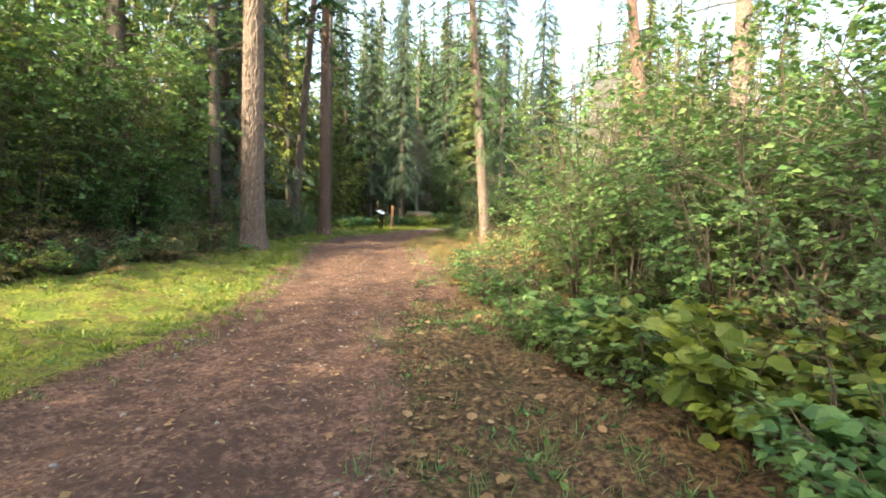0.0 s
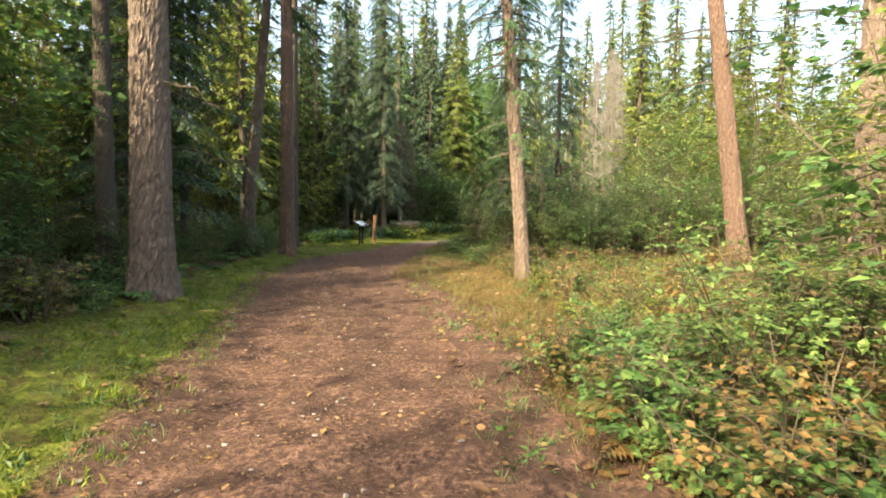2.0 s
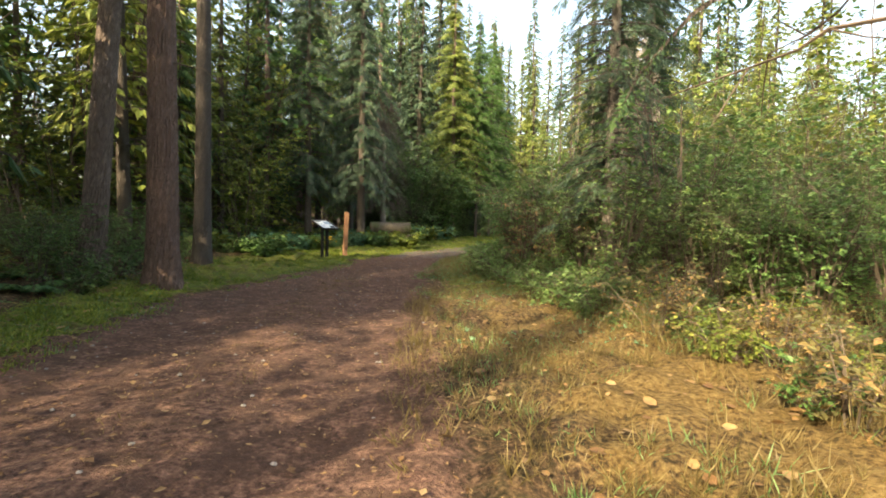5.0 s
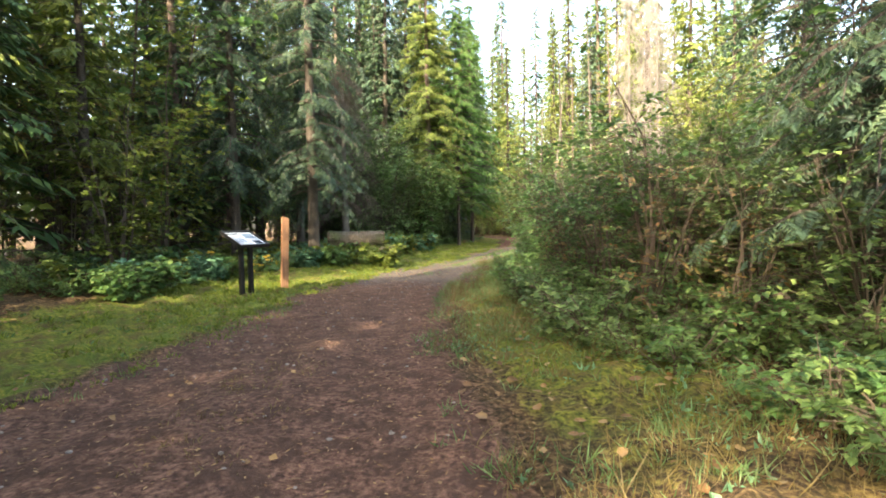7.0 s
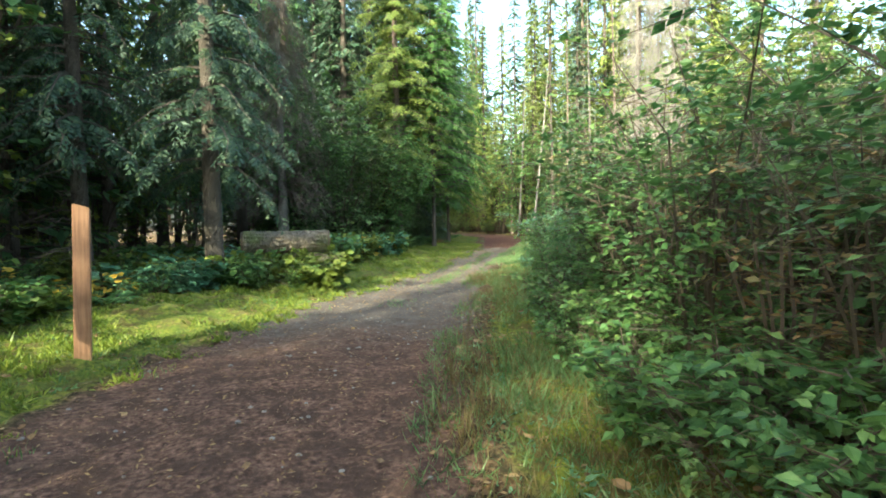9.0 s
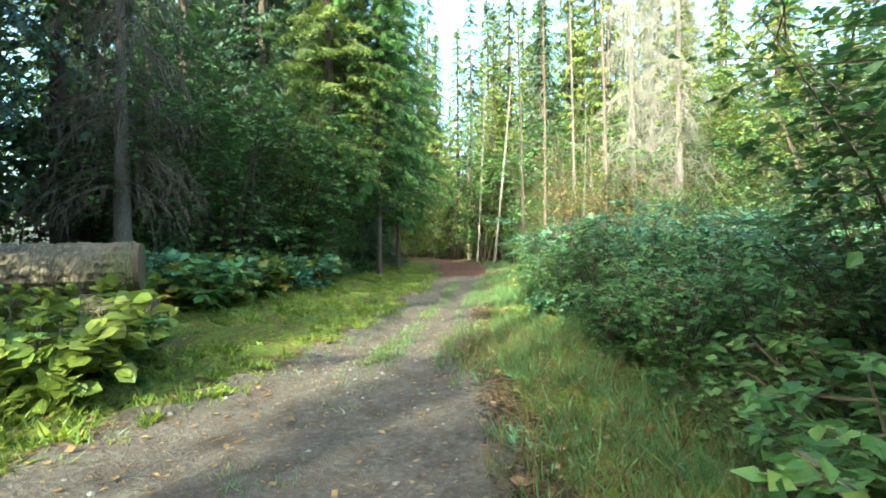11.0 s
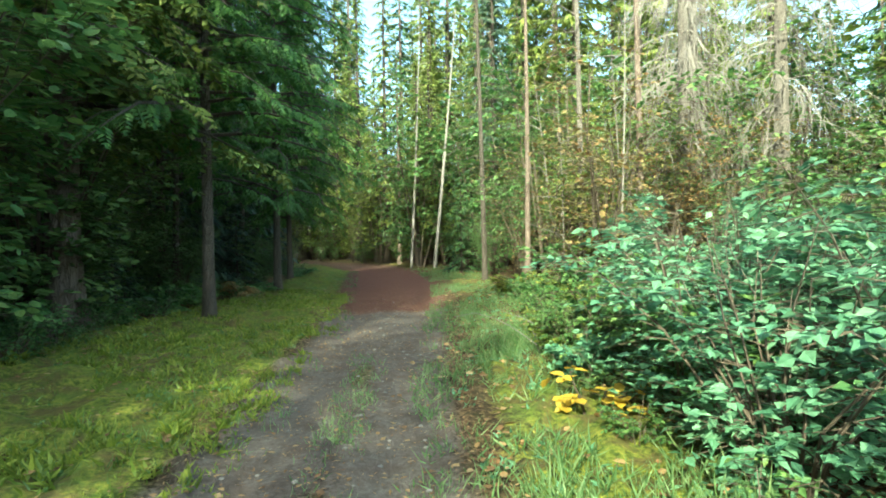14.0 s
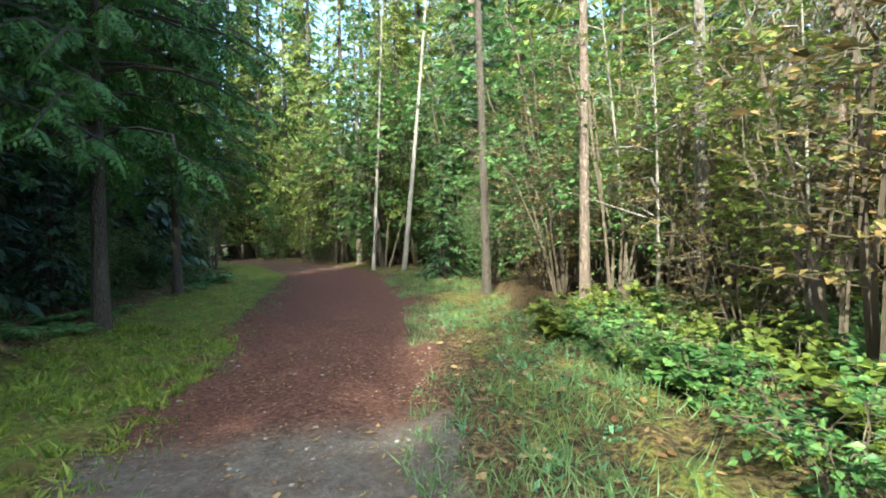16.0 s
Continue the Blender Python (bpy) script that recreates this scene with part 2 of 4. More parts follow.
M_STONE = plain_material("pebble", (0.22, 0.205, 0.19), 0.85)

# ---- plan ----
ROW_L = [(-16, 3.35), (-7.9, 2.75), (3.0, 1.73), (6.0, 1.41), (8.9, 0.25), (11.9, -0.95), (14.3, -2.1), (15.8, -2.6), (20, -3.7), (24, -3.2), (28, -3.2), (31, -2.5), (34.2, -1.3), (38, -0.5), (44, 0.6), (51, 1.3), (60, 2.2), (70, 1.0), (80, -3.5)]
ROW_R = [(-7.7, 5.35), (3.2, 3.93), (5.5, 3.15), (8.1, 2.56), (10.1, 2.11), (12.0, 1.46), (15.0, 0.54), (24, -0.9), (28, -0.8), (30, -0.5), (33.7, -0.2), (37.6, 0.7), (41, 1.4), (45, 2.4), (48, 3.2), (52, 4.0), (58, 4.8), (66, 4.4), (73, 2.4), (80, -0.5)]
ROW_BUSH = [(-7.6, 6.54), (3.6, 5.4), (4.9, 4.81), (6.0, 3.92), (10.1, 2.91), (14.1, 2.61), (22, 0.9), (23.6, 0.25), (26.5, 0.0), (29, 0.1), (32, 0.8), (35, 1.0), (38, 1.5), (42, 2.6), (45, 3.9), (48, 4.3), (55, 6.0), (62, 6.5), (70, 5.5), (80, 2)]
ROW_MOSS = [(-8.2, -0.54), (4.8, -1.81), (8.8, -1.9), (12.8, -2.6), (15, -3.4), (18.7, -4.4), (24, -5.7), (29, -5.4), (32, -4.7), (36, -3.6), (41, -2.4), (44, -2.0), (49, -0.4), (60, 0.6), (70, -1), (80, -5)]


def along(rows, y):
    return np.interp(y, [r[0] for r in rows], [r[1] for r in rows])


def step(a, b, v):
    t = np.clip((v - a) / (b - a), 0, 1)
    return t * t * (3 - 2 * t)


def bend(y):
    """How far the first stretch of the track lies to the east of the later ones."""
    return (2.46 - 0.075 * (np.asarray(y, float) - 12.1)) * (1 - step(16, 25, np.asarray(y, float)))


def rise(x, y):
    """Height of the ground."""
    x, y = np.asarray(x, float), np.asarray(y, float)
    le, ri = along(ROW_L, y), along(ROW_R, y)
    left = step(0.0, 2.2, le - x) * 0.12 + step(2.0, 9.0, le - x) * 0.25
    right = step(0.2, 2.5, x - ri) * 0.05 + step(3, 10, x - ri) * 0.2
    wid = ri - le
    u = (x - le) / wid
    ruts = -0.035 * (np.exp(-((u - 0.24) / 0.13) ** 2) + np.exp(-((u - 0.78) / 0.13) ** 2))
    mound = 0.042 * np.sin(x * 8.3 + 1.1 * np.sin(y * 3.1)) * np.sin(y * 7.1 + 1.3 * np.sin(x * 2.7)) * step(0.1, 0.6, np.maximum(le - x, x - ri))
    wob = 0.02 * np.sin(x * 2.1 + y * 0.7) * np.sin(y * 1.3 - x * 0.6) + 0.012 * np.sin(x * 5.3 + 1.7) * np.sin(y * 4.7)
    return 0.1 * (1 - step(12, 21, y)) + left + right + ruts + mound + wob * (0.4 + step(0, 1.5, np.maximum(le - x, x - ri)))


# ---- mesh helpers ----


def mesh_of(name, verts, faces, mat, smooth=False):
    """A mesh from arrays of corners and of equal-sided faces."""
    verts, faces = np.asarray(verts, np.float32), np.asarray(faces, np.int32)
    me = bpy.data.meshes.new(name)
    n, k = faces.shape
    me.vertices.add(len(verts))
    me.vertices.foreach_set("co", verts.ravel())
    me.loops.add(n * k)
    me.loops.foreach_set("vertex_index", faces.ravel())
    me.polygons.add(n)
    me.polygons.foreach_set("loop_start", np.arange(n, dtype=np.int32) * k)
    me.polygons.foreach_set("loop_total", np.full(n, k, np.int32))
    me.polygons.foreach_set("use_smooth", np.full(n, smooth))
    me.materials.append(mat)
    me.update(calc_edges=True)
    return me


def child(name, me, parent, label="", kind=""):
    ob = new(name, me)
    ob.parent = parent
    return tagged(ob, label, kind=kind)


def part(name, bm, mat, parent, label=""):
    me = bpy.data.meshes.new(name)
    bm.to_mesh(me)
    bm.free()
    me.materials.append(mat)
    return child(name, me, parent, label)


def unit(v):
    return v / np.maximum(np.linalg.norm(v, axis=-1, keepdims=True), 1e-9)


def blades(base, axis, normal, length, width, fold=0.12, mid=0.45, curl=0.0):
    """Pointed oval leaves, folded along the midrib: six corners and two four-sided faces each."""
    axis = unit(axis)
    side = unit(np.cross(normal, axis))
    up = np.cross(axis, side)
    le, wi = length[:, None], width[:, None]
    p0 = base
    r1 = base + axis * le * (mid - 0.22) + side * wi * 0.8 + up * wi * fold
    r2 = base + axis * le * (mid + 0.22) + side * wi * 0.85 + up * (wi * fold - le * curl * 0.5)
    tip = base + axis * le - up * le * curl
    l2 = base + axis * le * (mid + 0.22) - side * wi * 0.85 + up * (wi * fold - le * curl * 0.5)
    l1 = base + axis * le * (mid - 0.22) - side * wi * 0.8 + up * wi * fold
    v = np.stack([p0, r1, r2, tip, l2, l1], 1).reshape(-1, 3)
    i = np.arange(len(base))[:, None] * 6
    f = np.concatenate([i + np.array([[0, 1, 2, 3]]), i + np.array([[0, 3, 4, 5]])], 0)
    return v, f


def slips(base, axis, normal, length, width, fold=0.12, mid=0.42, curl=0.0):
    """Small pointed leaves: four corners and one face each, slightly cupped."""
    axis = unit(axis)
    side = unit(np.cross(normal, axis))
    up = np.cross(axis, side)
    le, wi = length[:, None], width[:, None]
    right = base + axis * le * mid + side * wi + up * wi * fold
    left = base + axis * le * mid - side * wi + up * wi * fold
    v = np.stack([base, right, base + axis * le - up * le * curl, left], 1).reshape(-1, 3)
    return v, np.arange(len(base))[:, None] * 4 + np.array([[0, 1, 2, 3]])


def combs(base, axis, normal, length, width, pairs, slim=0.26):
    """Feathery sprays: a row of leaflets on both sides of an axis."""
    axis = unit(axis)
    side = unit(np.cross(normal, axis))
    up = np.cross(axis, side)
    got = []
    for k in range(pairs):
        f = (k + 0.4) / pairs
        for sg in (-1, 1):
            le = length * width * (1.25 - 0.85 * f) * 2.0
            got.append(slips(base + axis * (length * f)[:, None], axis * 0.75 + side * sg + up * -0.25, up, le, le * slim, -0.1, 0.45, 0.1))
    tip = slips(base + axis * (length * 0.72)[:, None], axis, up, length * 0.3, length * 0.05)
    return joined(got + [tip])


def tubes(lines, radii, sides=5):
    """Tapered round stems along polylines."""
    vs, fs, o = [], [], 0
    ang = np.arange(sides) * 2 * math.pi / sides
    for pts, rad in zip(lines, radii):
        pts = np.asarray(pts, float)
        d = unit(np.gradient(pts, axis=0))
        ref = np.where(np.abs(d[:, 2:3]) > 0.9, np.array([[1.0, 0, 0]]), np.array([[0, 0, 1.0]]))
        a = unit(np.cross(d, ref))
        b = np.cross(d, a)
        ring = pts[:, None] + (a[:, None] * np.cos(ang)[None, :, None] + b[:, None] * np.sin(ang)[None, :, None]) * np.asarray(rad)[:, None, None]
        n = len(pts)
        vs.append(ring.reshape(-1, 3))
        i = np.arange(n - 1)[:, None] * sides
        j = np.arange(sides)[None]
        k = (j + 1) % sides
        fs.append(np.stack([i + j, i + k, i + sides + k, i + sides + j], -1).reshape(-1, 4) + o)
        o += n * sides
    return np.concatenate(vs), np.concatenate(fs)


def joined(pieces):
    vs, fs, o = [], [], 0
    for v, f in pieces:
        vs.append(v)
        fs.append(f + o)
        o += len(v)
    return np.concatenate(vs), np.concatenate(fs)


def thing(name, label, category, group="", kind=""):
    return tagged(new(name), label, category, group, kind)


# ---- ground ----


def build_ground():
    xs = np.concatenate([[-400, -200, -100, -60, -40, -30, -24, -19, -15, -12.5], np.arange(-11, 11.6, 0.13), [12.5, 14, 16, 20, 26, 34, 45, 70, 110, 200, 400]])
    ys = np.concatenate([[-400, -200, -100, -60, -40, -28, -20, -14, -10, -7], np.arange(-5, 60.01, 0.15), np.arange(60.4, 82, 0.5), [84, 88, 95, 105, 120, 150, 200, 300, 450]])
    gx, gy = np.meshgrid(xs, ys)
    rng = np.random.default_rng(5)
    z = rise(gx, gy)
    near = (np.abs(gx) < 12) & (gy > -6) & (gy < 61)
    le, ri = along(ROW_L, gy), along(ROW_R, gy)
    z += near * rng.normal(0, 1, z.shape) * np.where((gx > le) & (gx < ri), 0.005, 0.022)
    v = np.stack([gx, gy, z], -1).reshape(-1, 3)
    h, w = gx.shape
    i = (np.arange(h - 1)[:, None] * w + np.arange(w - 1)[None]).ravel()
    me = mesh_of("ground", v, np.stack([i, i + 1, i + w + 1, i + w], -1), M_GROUND, True)
    inside = np.minimum(gx - le, ri - gx)
    u = (gx - le) / (ri - le)
    dirt = step(-0.5, 0.35, inside + 1.0 * step(6.5, 9, gy) * (1 - step(13, 16, gy)) * (gx > le + 0.6))
    strip = np.exp(-((u - 0.52) / 0.13) ** 2) * (step(30, 33, gy) * (1 - step(41, 44, gy)) * 0.55 * (0.75 + 0.45 * np.sin(gy * 2.3)) + step(10, 13, gy) * (1 - step(20, 24, gy)) * 0.35)
    dirt = dirt - strip
    moss = step(-0.2, 0.5, le - gx) * (1 - step(-0.4, 0.8, along(ROW_MOSS, gy) - gx))
    moss = np.maximum(moss, strip)
    moss = np.maximum(moss, step(0, 0.5, gx - ri) * (1 - step(0.2, 1.4, gx - along(ROW_BUSH, gy))) * step(18, 24, gy) * (0.75 - 0.3 * step(38, 43, gy)))
    dry = 0.62 * step(0.0, 1.0, gx - ri) * step(6, 9.5, gy) * (1 - step(18, 26, gy)) * (1 - step(0.5, 2.0, gx - along(ROW_BUSH, gy)))
    grey = step(25, 33, gy) * (1 - step(44.6, 47, gy))
    red = step(44.6, 47, gy) * (1 - step(60, 66, gy))
    for name, val in (("dirt", dirt), ("moss", moss), ("dry", dry), ("grey", grey), ("red", red)):
        at = me.attributes.new(name, "FLOAT", "POINT")
        at.data.foreach_set("value", val.astype(np.float32).ravel())
    tagged(new("ground", me), "brown needle-strewn dirt track between mossy verges and forest litter", "ground", kind="structure")


build_ground()

# ---- trees ----


def trunk_mesh(name, mat, height, radius, seed, lean=(0, 0), bow=0.0, fine=False, flare=0.35, top=0.12, seg_low=False):
    rng = np.random.default_rng(seed)
    if seg_low:
        zs = np.concatenate([[-0.3, 0.0, 0.3, 0.8], np.arange(1.8, height, 1.6), [height]])
        seg = 8
    elif fine:
        zs = np.concatenate([np.arange(-0.3, 8.0, 0.07), np.arange(8.2, height, 0.6), [height]])
        seg = 56
    else:
        zs = np.concatenate([np.arange(-0.3, 5.0, 0.3), np.arange(5.3, height, 0.9), [height]])
        seg = 18
    ang = np.arange(seg) * 2 * math.pi / seg
    f = np.clip(zs / height, 0, 1)
    rad = radius * ((1 - f) * (1 - top) + top) * (1 + flare * np.exp(-np.maximum(zs, 0) / 0.35))
    cx = lean[0] * zs + bow * np.sin(f * math.pi)
    cy = lean[1] * zs
    x = np.cos(ang)[None] * np.ones_like(zs)[:, None]
    y = np.sin(ang)[None] * np.ones_like(zs)[:, None]
    # furrows run up the stem and break into plates
    ph = rng.uniform(0, 6.28, 8)
    wob = 0.6 * np.sin(zs * 1.9 + ph[0])[:, None] + 0.5 * np.sin(zs * 4.3 + ph[1])[:, None] * np.sin(ang * 2 + ph[2])[None]
    n1 = round(9 + 14 * radius / 0.3)
    ridge = np.abs(np.sin(ang[None] * n1 * 0.5 + wob * 1.2 + 0.7 * np.sin(ang * 3 + ph[3])[None]))
    if fine:
        k = 5.5 + radius * 6
        for a in range(len(zs)):
            if zs[a] > 8:
                break
            for c in range(seg):
                n = noise.noise(Vector((x[a, c] * k + seed, y[a, c] * k, zs[a] * 2.6)))
                n += 0.5 * noise.noise(Vector((x[a, c] * k * 2.3, y[a, c] * k * 2.3 + seed, zs[a] * 6.5)))
                ridge[a, c] = min(1.0, abs(n) * 3.2)
    plate = np.abs(np.sin(zs[:, None] * 7.5 + 2.2 * np.sin(ang * 4 + ph[4])[None] + 1.5 * np.sin(ang * 9 + ph[5])[None]))
    swell = 0.05 * np.sin(ang * 3 + ph[6])[None] * np.exp(-np.maximum(zs, 0) / 0.9)[:, None] * 2
    depth = 0.15 if fine else 0.08
    r = rad[:, None] * (1 - depth + depth * np.sqrt(ridge) - depth * (0.15 if fine else 0.45) * (plate < 0.22) + swell)
    r = r * (1 + rng.normal(0, 0.008, r.shape))
    v = np.stack([cx[:, None] + x * r, cy[:, None] + y * r, zs[:, None] * np.ones_like(x)], -1).reshape(-1, 3)
    i = np.arange(len(zs) - 1)[:, None] * seg
    j = np.arange(seg)[None]
    k = (j + 1) % seg
    return mesh_of(name, v, np.stack([i + j, i + k, i + seg + k, i + seg + j], -1).reshape(-1, 4), mat, not fine)


def conifer_crown(seed, base, height, spread, count, sprays, droop=0.35, spray=0.32, width=0.2, hang=0.25, lean=(0, 0), power=0.75, upturn=0.12, pairs=0, cheap=False, slim=0.26):
    """Branches in loose whorls that droop outward, clothed with flat needle sprays. Gives the needle mesh data and the branch data."""
    rng = np.random.default_rng(seed)
    f = np.sort(rng.uniform(0, 1, count) ** 0.9)
    z0 = base + f * (height - base)
    az = np.cumsum(rng.uniform(1.6, 3.2, count))
    ln = np.maximum(spread * (1 - f) ** power * rng.uniform(0.55, 1.1, count), 0.25)
    out = np.stack([np.cos(az), np.sin(az), np.zeros(count)], -1)
    s = np.linspace(0, 1, 6)
    lift = ln[:, None] * (upturn * s - droop * s ** 2)[None] * rng.uniform(0.7, 1.3, count)[:, None]
    stem = np.stack([lean[0] * z0, lean[1] * z0, z0], -1)
    pts = stem[:, None] + out[:, None] * (ln[:, None] * s[None])[:, :, None]
    pts[:, :, 2] += lift
    pts[:, :, :2] += rng.normal(0, 0.04, (count, 6, 2)) * s[None, :, None] * ln[:, None, None]
    keep = [0, 2, 5] if cheap else [0, 1, 2, 3, 4, 5]
    lines = tubes(list(pts[:, keep]), [np.linspace(0.012 + 0.012 * b, 0.004, len(keep)) for b in ln], 3)
    t = rng.uniform(0.12, 1.0, (count, sprays))
    k = t * 5
    i0 = np.clip(k.astype(int), 0, 4)
    fr = (k - i0)[..., None]
    ar = np.arange(count)[:, None]
    pos = pts[ar, i0] * (1 - fr) + pts[ar, i0 + 1] * fr
    tang = unit(pts[ar, i0 + 1] - pts[ar, i0])
    perp = unit(np.cross(tang, np.array([0, 0, 1.0])))
    sgn = rng.choice([-1.0, 1.0], (count, sprays))[..., None]
    axis = tang * rng.uniform(0.45, 1.1, (count, sprays, 1)) + perp * sgn * rng.uniform(0.2, 1.0, (count, sprays, 1))
    axis[..., 2] -= hang * rng.uniform(0.2, 1.8, (count, sprays))
    le = spray * rng.uniform(0.55, 1.25, (count, sprays)) * np.clip(0.4 + ln[:, None] * 0.45, 0.4, 1.3) * (1.15 - 0.5 * t)
    nrm = np.array([0, 0, 1.0]) + rng.normal(0, 0.35, (count, sprays, 3))
    pos, axis, nrm, le = pos.reshape(-1, 3), axis.reshape(-1, 3), nrm.reshape(-1, 3), le.ravel()
    if pairs:
        needles = combs(pos, axis, nrm, le, width, pairs, slim)
    else:
        needles = slips(pos, axis, nrm, le, le * width, -0.25, 0.42, 0.1)
    return needles, lines


def conifer(name, label, x, y, height, radius, base, spread, count, sprays, bark, leaf, seed, fine=False, lean=(0, 0), group="trees of the forest", **kw):
    root = thing(name, label, "tree", group)
    child("trunk", trunk_mesh("trunk", bark, height, radius, seed, lean, 0, fine, seg_low=kw.get("cheap", False)), root)
    needles, lines = conifer_crown(seed + 1, base, height, spread, count, sprays, lean=lean, **kw)
    child("branchwork", mesh_of("branchwork", *lines, M_BARK_DARK), root, kind="stuff")
    child("crown", mesh_of("crown", *needles, leaf), root, kind="stuff")
    root.location = (x, y, float(rise(x, y)))
    return root


def stubs(root, seed, low, high, radius, n, mat, lean=(0, 0), longest=1.2):
    """Dead lower branches on a trunk."""
    rng = np.random.default_rng(seed)
    lines, radii = [], []
    for _ in range(n):
        z, a, le = rng.uniform(low, high), rng.uniform(0, 6.28), rng.uniform(0.3, longest)
        s = np.linspace(0, 1, 6)[:, None]
        d = np.array([[math.cos(a), math.sin(a), 0]])
        p = np.array([[lean[0] * z, lean[1] * z, z]]) + d * (radius * 0.6 + le * s) + np.array([[0, 0, 1.0]]) * (-0.35 * le * s ** 1.6)
        p[1:] += rng.normal(0, 0.03, (5, 3))
        lines.append(p)
        radii.append(np.linspace(0.014, 0.003, 6))
        for _ in range(4):
            q = p[rng.integers(2, 6)]
            e = q + d[0] * 0.1 + rng.normal(0, 0.16, 3) + np.array([0, 0, -0.14])
            lines.append(np.stack([q, (q + e) / 2 + rng.normal(0, 0.02, 3), e]))
            radii.append(np.array([0.005, 0.004, 0.002]))
    child("dead_branchwork", mesh_of("dead_branchwork", *tubes(lines, radii, 4), mat), root, kind="stuff")


# Tall firs beside the track
fir_a = conifer("fir_tree", "tall old fir with thick furrowed pinkish-grey bark beside track", -2.35, 12.29, 24, 0.275, 6.4, 3.6, 150, 50, M_BARK, M_FIR, 11, True, (0.012, 0.0), "large firs")
stubs(fir_a, 3, 2.5, 8, 0.3, 10, M_TWIG)
fir_b = conifer("fir_tree", "straight reddish-barked fir in a clump", -4.40, 20.71, 22, 0.23, 7, 3.0, 70, 24, M_BARK_RED, M_FIR, 21, True, (0.0, 0.0), "large firs")
stubs(fir_b, 4, 2, 8, 0.2, 12, M_TWIG)
fir_b2 = conifer("fir_tree", "slanting brown fir trunk crossing its neighbours", -6.04, 21.19, 20, 0.2, 7, 2.6, 60, 22, M_BARK, M_FIR, 31, True, (0.10, 0.0), "large firs")
conifer("fir_tree", "dark slim fir trunk in a clump", -5.63, 23.73, 21, 0.18, 7, 2.6, 60, 22, M_BARK_DARK, M_FIR_DARK, 41, False, (0.01, 0.0), "large firs")
conifer("fir_tree", "grey-brown fir trunk standing behind a clump", -9.72, 27.44, 24, 0.27, 8, 3.0, 60, 22, M_BARK, M_FIR, 51, False, (-0.005, 0.0), "large firs")
fir_c = conifer("fir_tree", "sunlit fir with flaky tan bark at the track's bend", 2.73, 15.88, 19, 0.14, 2.4, 1.8, 230, 30, M_BARK, M_FIR, 61, True, (-0.085, 0.0), "large firs", droop=0.5, pairs=7, width=0.11, slim=0.13, hang=0.5)
stubs(fir_c, 5, 2.0, 5.5, 0.13, 16, M_TWIG, (-0.085, 0))
fir_d = conifer("fir_tree", "sunlit reddish fir trunk in low undergrowth", 7.72, 18.91, 20, 0.23, 4.2, 2.9, 50, 22, M_BARK_RED, M_FIR_BLUE, 71, True, (-0.13, 0.0), "large firs", droop=0.3, pairs=7, width=0.12, slim=0.14)
stubs(fir_d, 6, 3.0, 7, 0.2, 10, M_TWIG, (-0.13, 0))
fir_e = conifer("fir_tree", "grey-brown fir trunk among sunlit shrubs", 9.75, 17.86, 21, 0.29, 4.6, 2.9, 60, 22, M_BARK, M_FIR_BLUE, 75, True, (-0.02, 0.0), "large firs", droop=0.3, pairs=7, width=0.12, slim=0.14)
stubs(fir_e, 8, 2.5, 7, 0.25, 10, M_TWIG, (-0.02, 0))
for kx, ky, kh, kb, km, ks in ((-4.72, 15.58, 14, 1.2, M_FIR_DARK, 501), (-4.39, 13.80, 18, 5.0, M_FIR, 511), (-5.76, 12.09, 19, 3.5, M_FIR, 521), (-6.56, 17.44, 18, 3.0, M_FIR_LIGHT, 531)):
    conifer("fir_tree", "forest fir with drooping needle branches at the wood's edge", kx, ky, kh, 0.27 if ks == 521 else 0.16, kb, 2.3, 130, 30, M_BARK_DARK, km, ks, False, (0, 0), "forest trees", droop=0.45, hang=0.6, spray=0.42, width=0.14, pairs=4, slim=0.16)
# Spruces and cedars clothed to the ground
spruce_r = conifer("spruce_tree", "dense dark spruce with drooping branches down to the ground", 2.45, 22.5, 11, 0.12, 0.3, 1.35, 260, 28, M_BARK_GREY, M_FIR_DARK, 81, False, (0, 0), "spruces", droop=0.55, hang=0.6, spray=0.36, width=0.11, power=0.42, pairs=8, slim=0.12)
stubs(spruce_r, 7, 0.5, 4.5, 0.12, 44, M_BARK_DARK, (0, 0), 0.95)
conifer("spruce_tree", "dark spruce with drooping branch curtains", -4.6, 32.3, 15, 0.15, 1.9, 1.9, 240, 28, M_BARK_DARK, M_FIR_DARK, 91, False, (0, 0), "spruces", droop=0.6, hang=0.8, spray=0.4, width=0.15, power=0.55, pairs=4, slim=0.16)
# The first spruce is an added shade caster for the shrubs further on.
for sx, sy, sh, sb, sw, ss in ((-6.9, 19.4, 14, 6.0, 2.0, 951), (3.9, 25.9, 12, 0.4, 1.6, 901), (-6.5, 31.9, 13, 2.0, 1.7, 911), (-5.7, 34.6, 14, 1.6, 1.8, 921)):
    darker = conifer("spruce_tree", "dark spruce with a bare lower trunk and drooping branches", sx, sy, sh, 0.13, sb, sw, 190, 26, M_BARK_DARK, M_FIR_DARK, ss, False, (0, 0), "spruces", droop=0.6, hang=0.8, spray=0.4, width=0.15, power=0.5, pairs=4, slim=0.16)
    stubs(darker, ss, 0.5, 4.0, 0.12, 26, M_TWIG, (0, 0), 1.0)
conifer("fir_tree", "yellow-green fir with hanging brown cones and branches", -2.4, 44.2, 15, 0.2, 2.0, 2.7, 200, 28, M_BARK, M_FIR_LIGHT, 101, False, (0, 0), "spruces", droop=0.4, hang=0.5, spray=0.5, width=0.16, pairs=3)
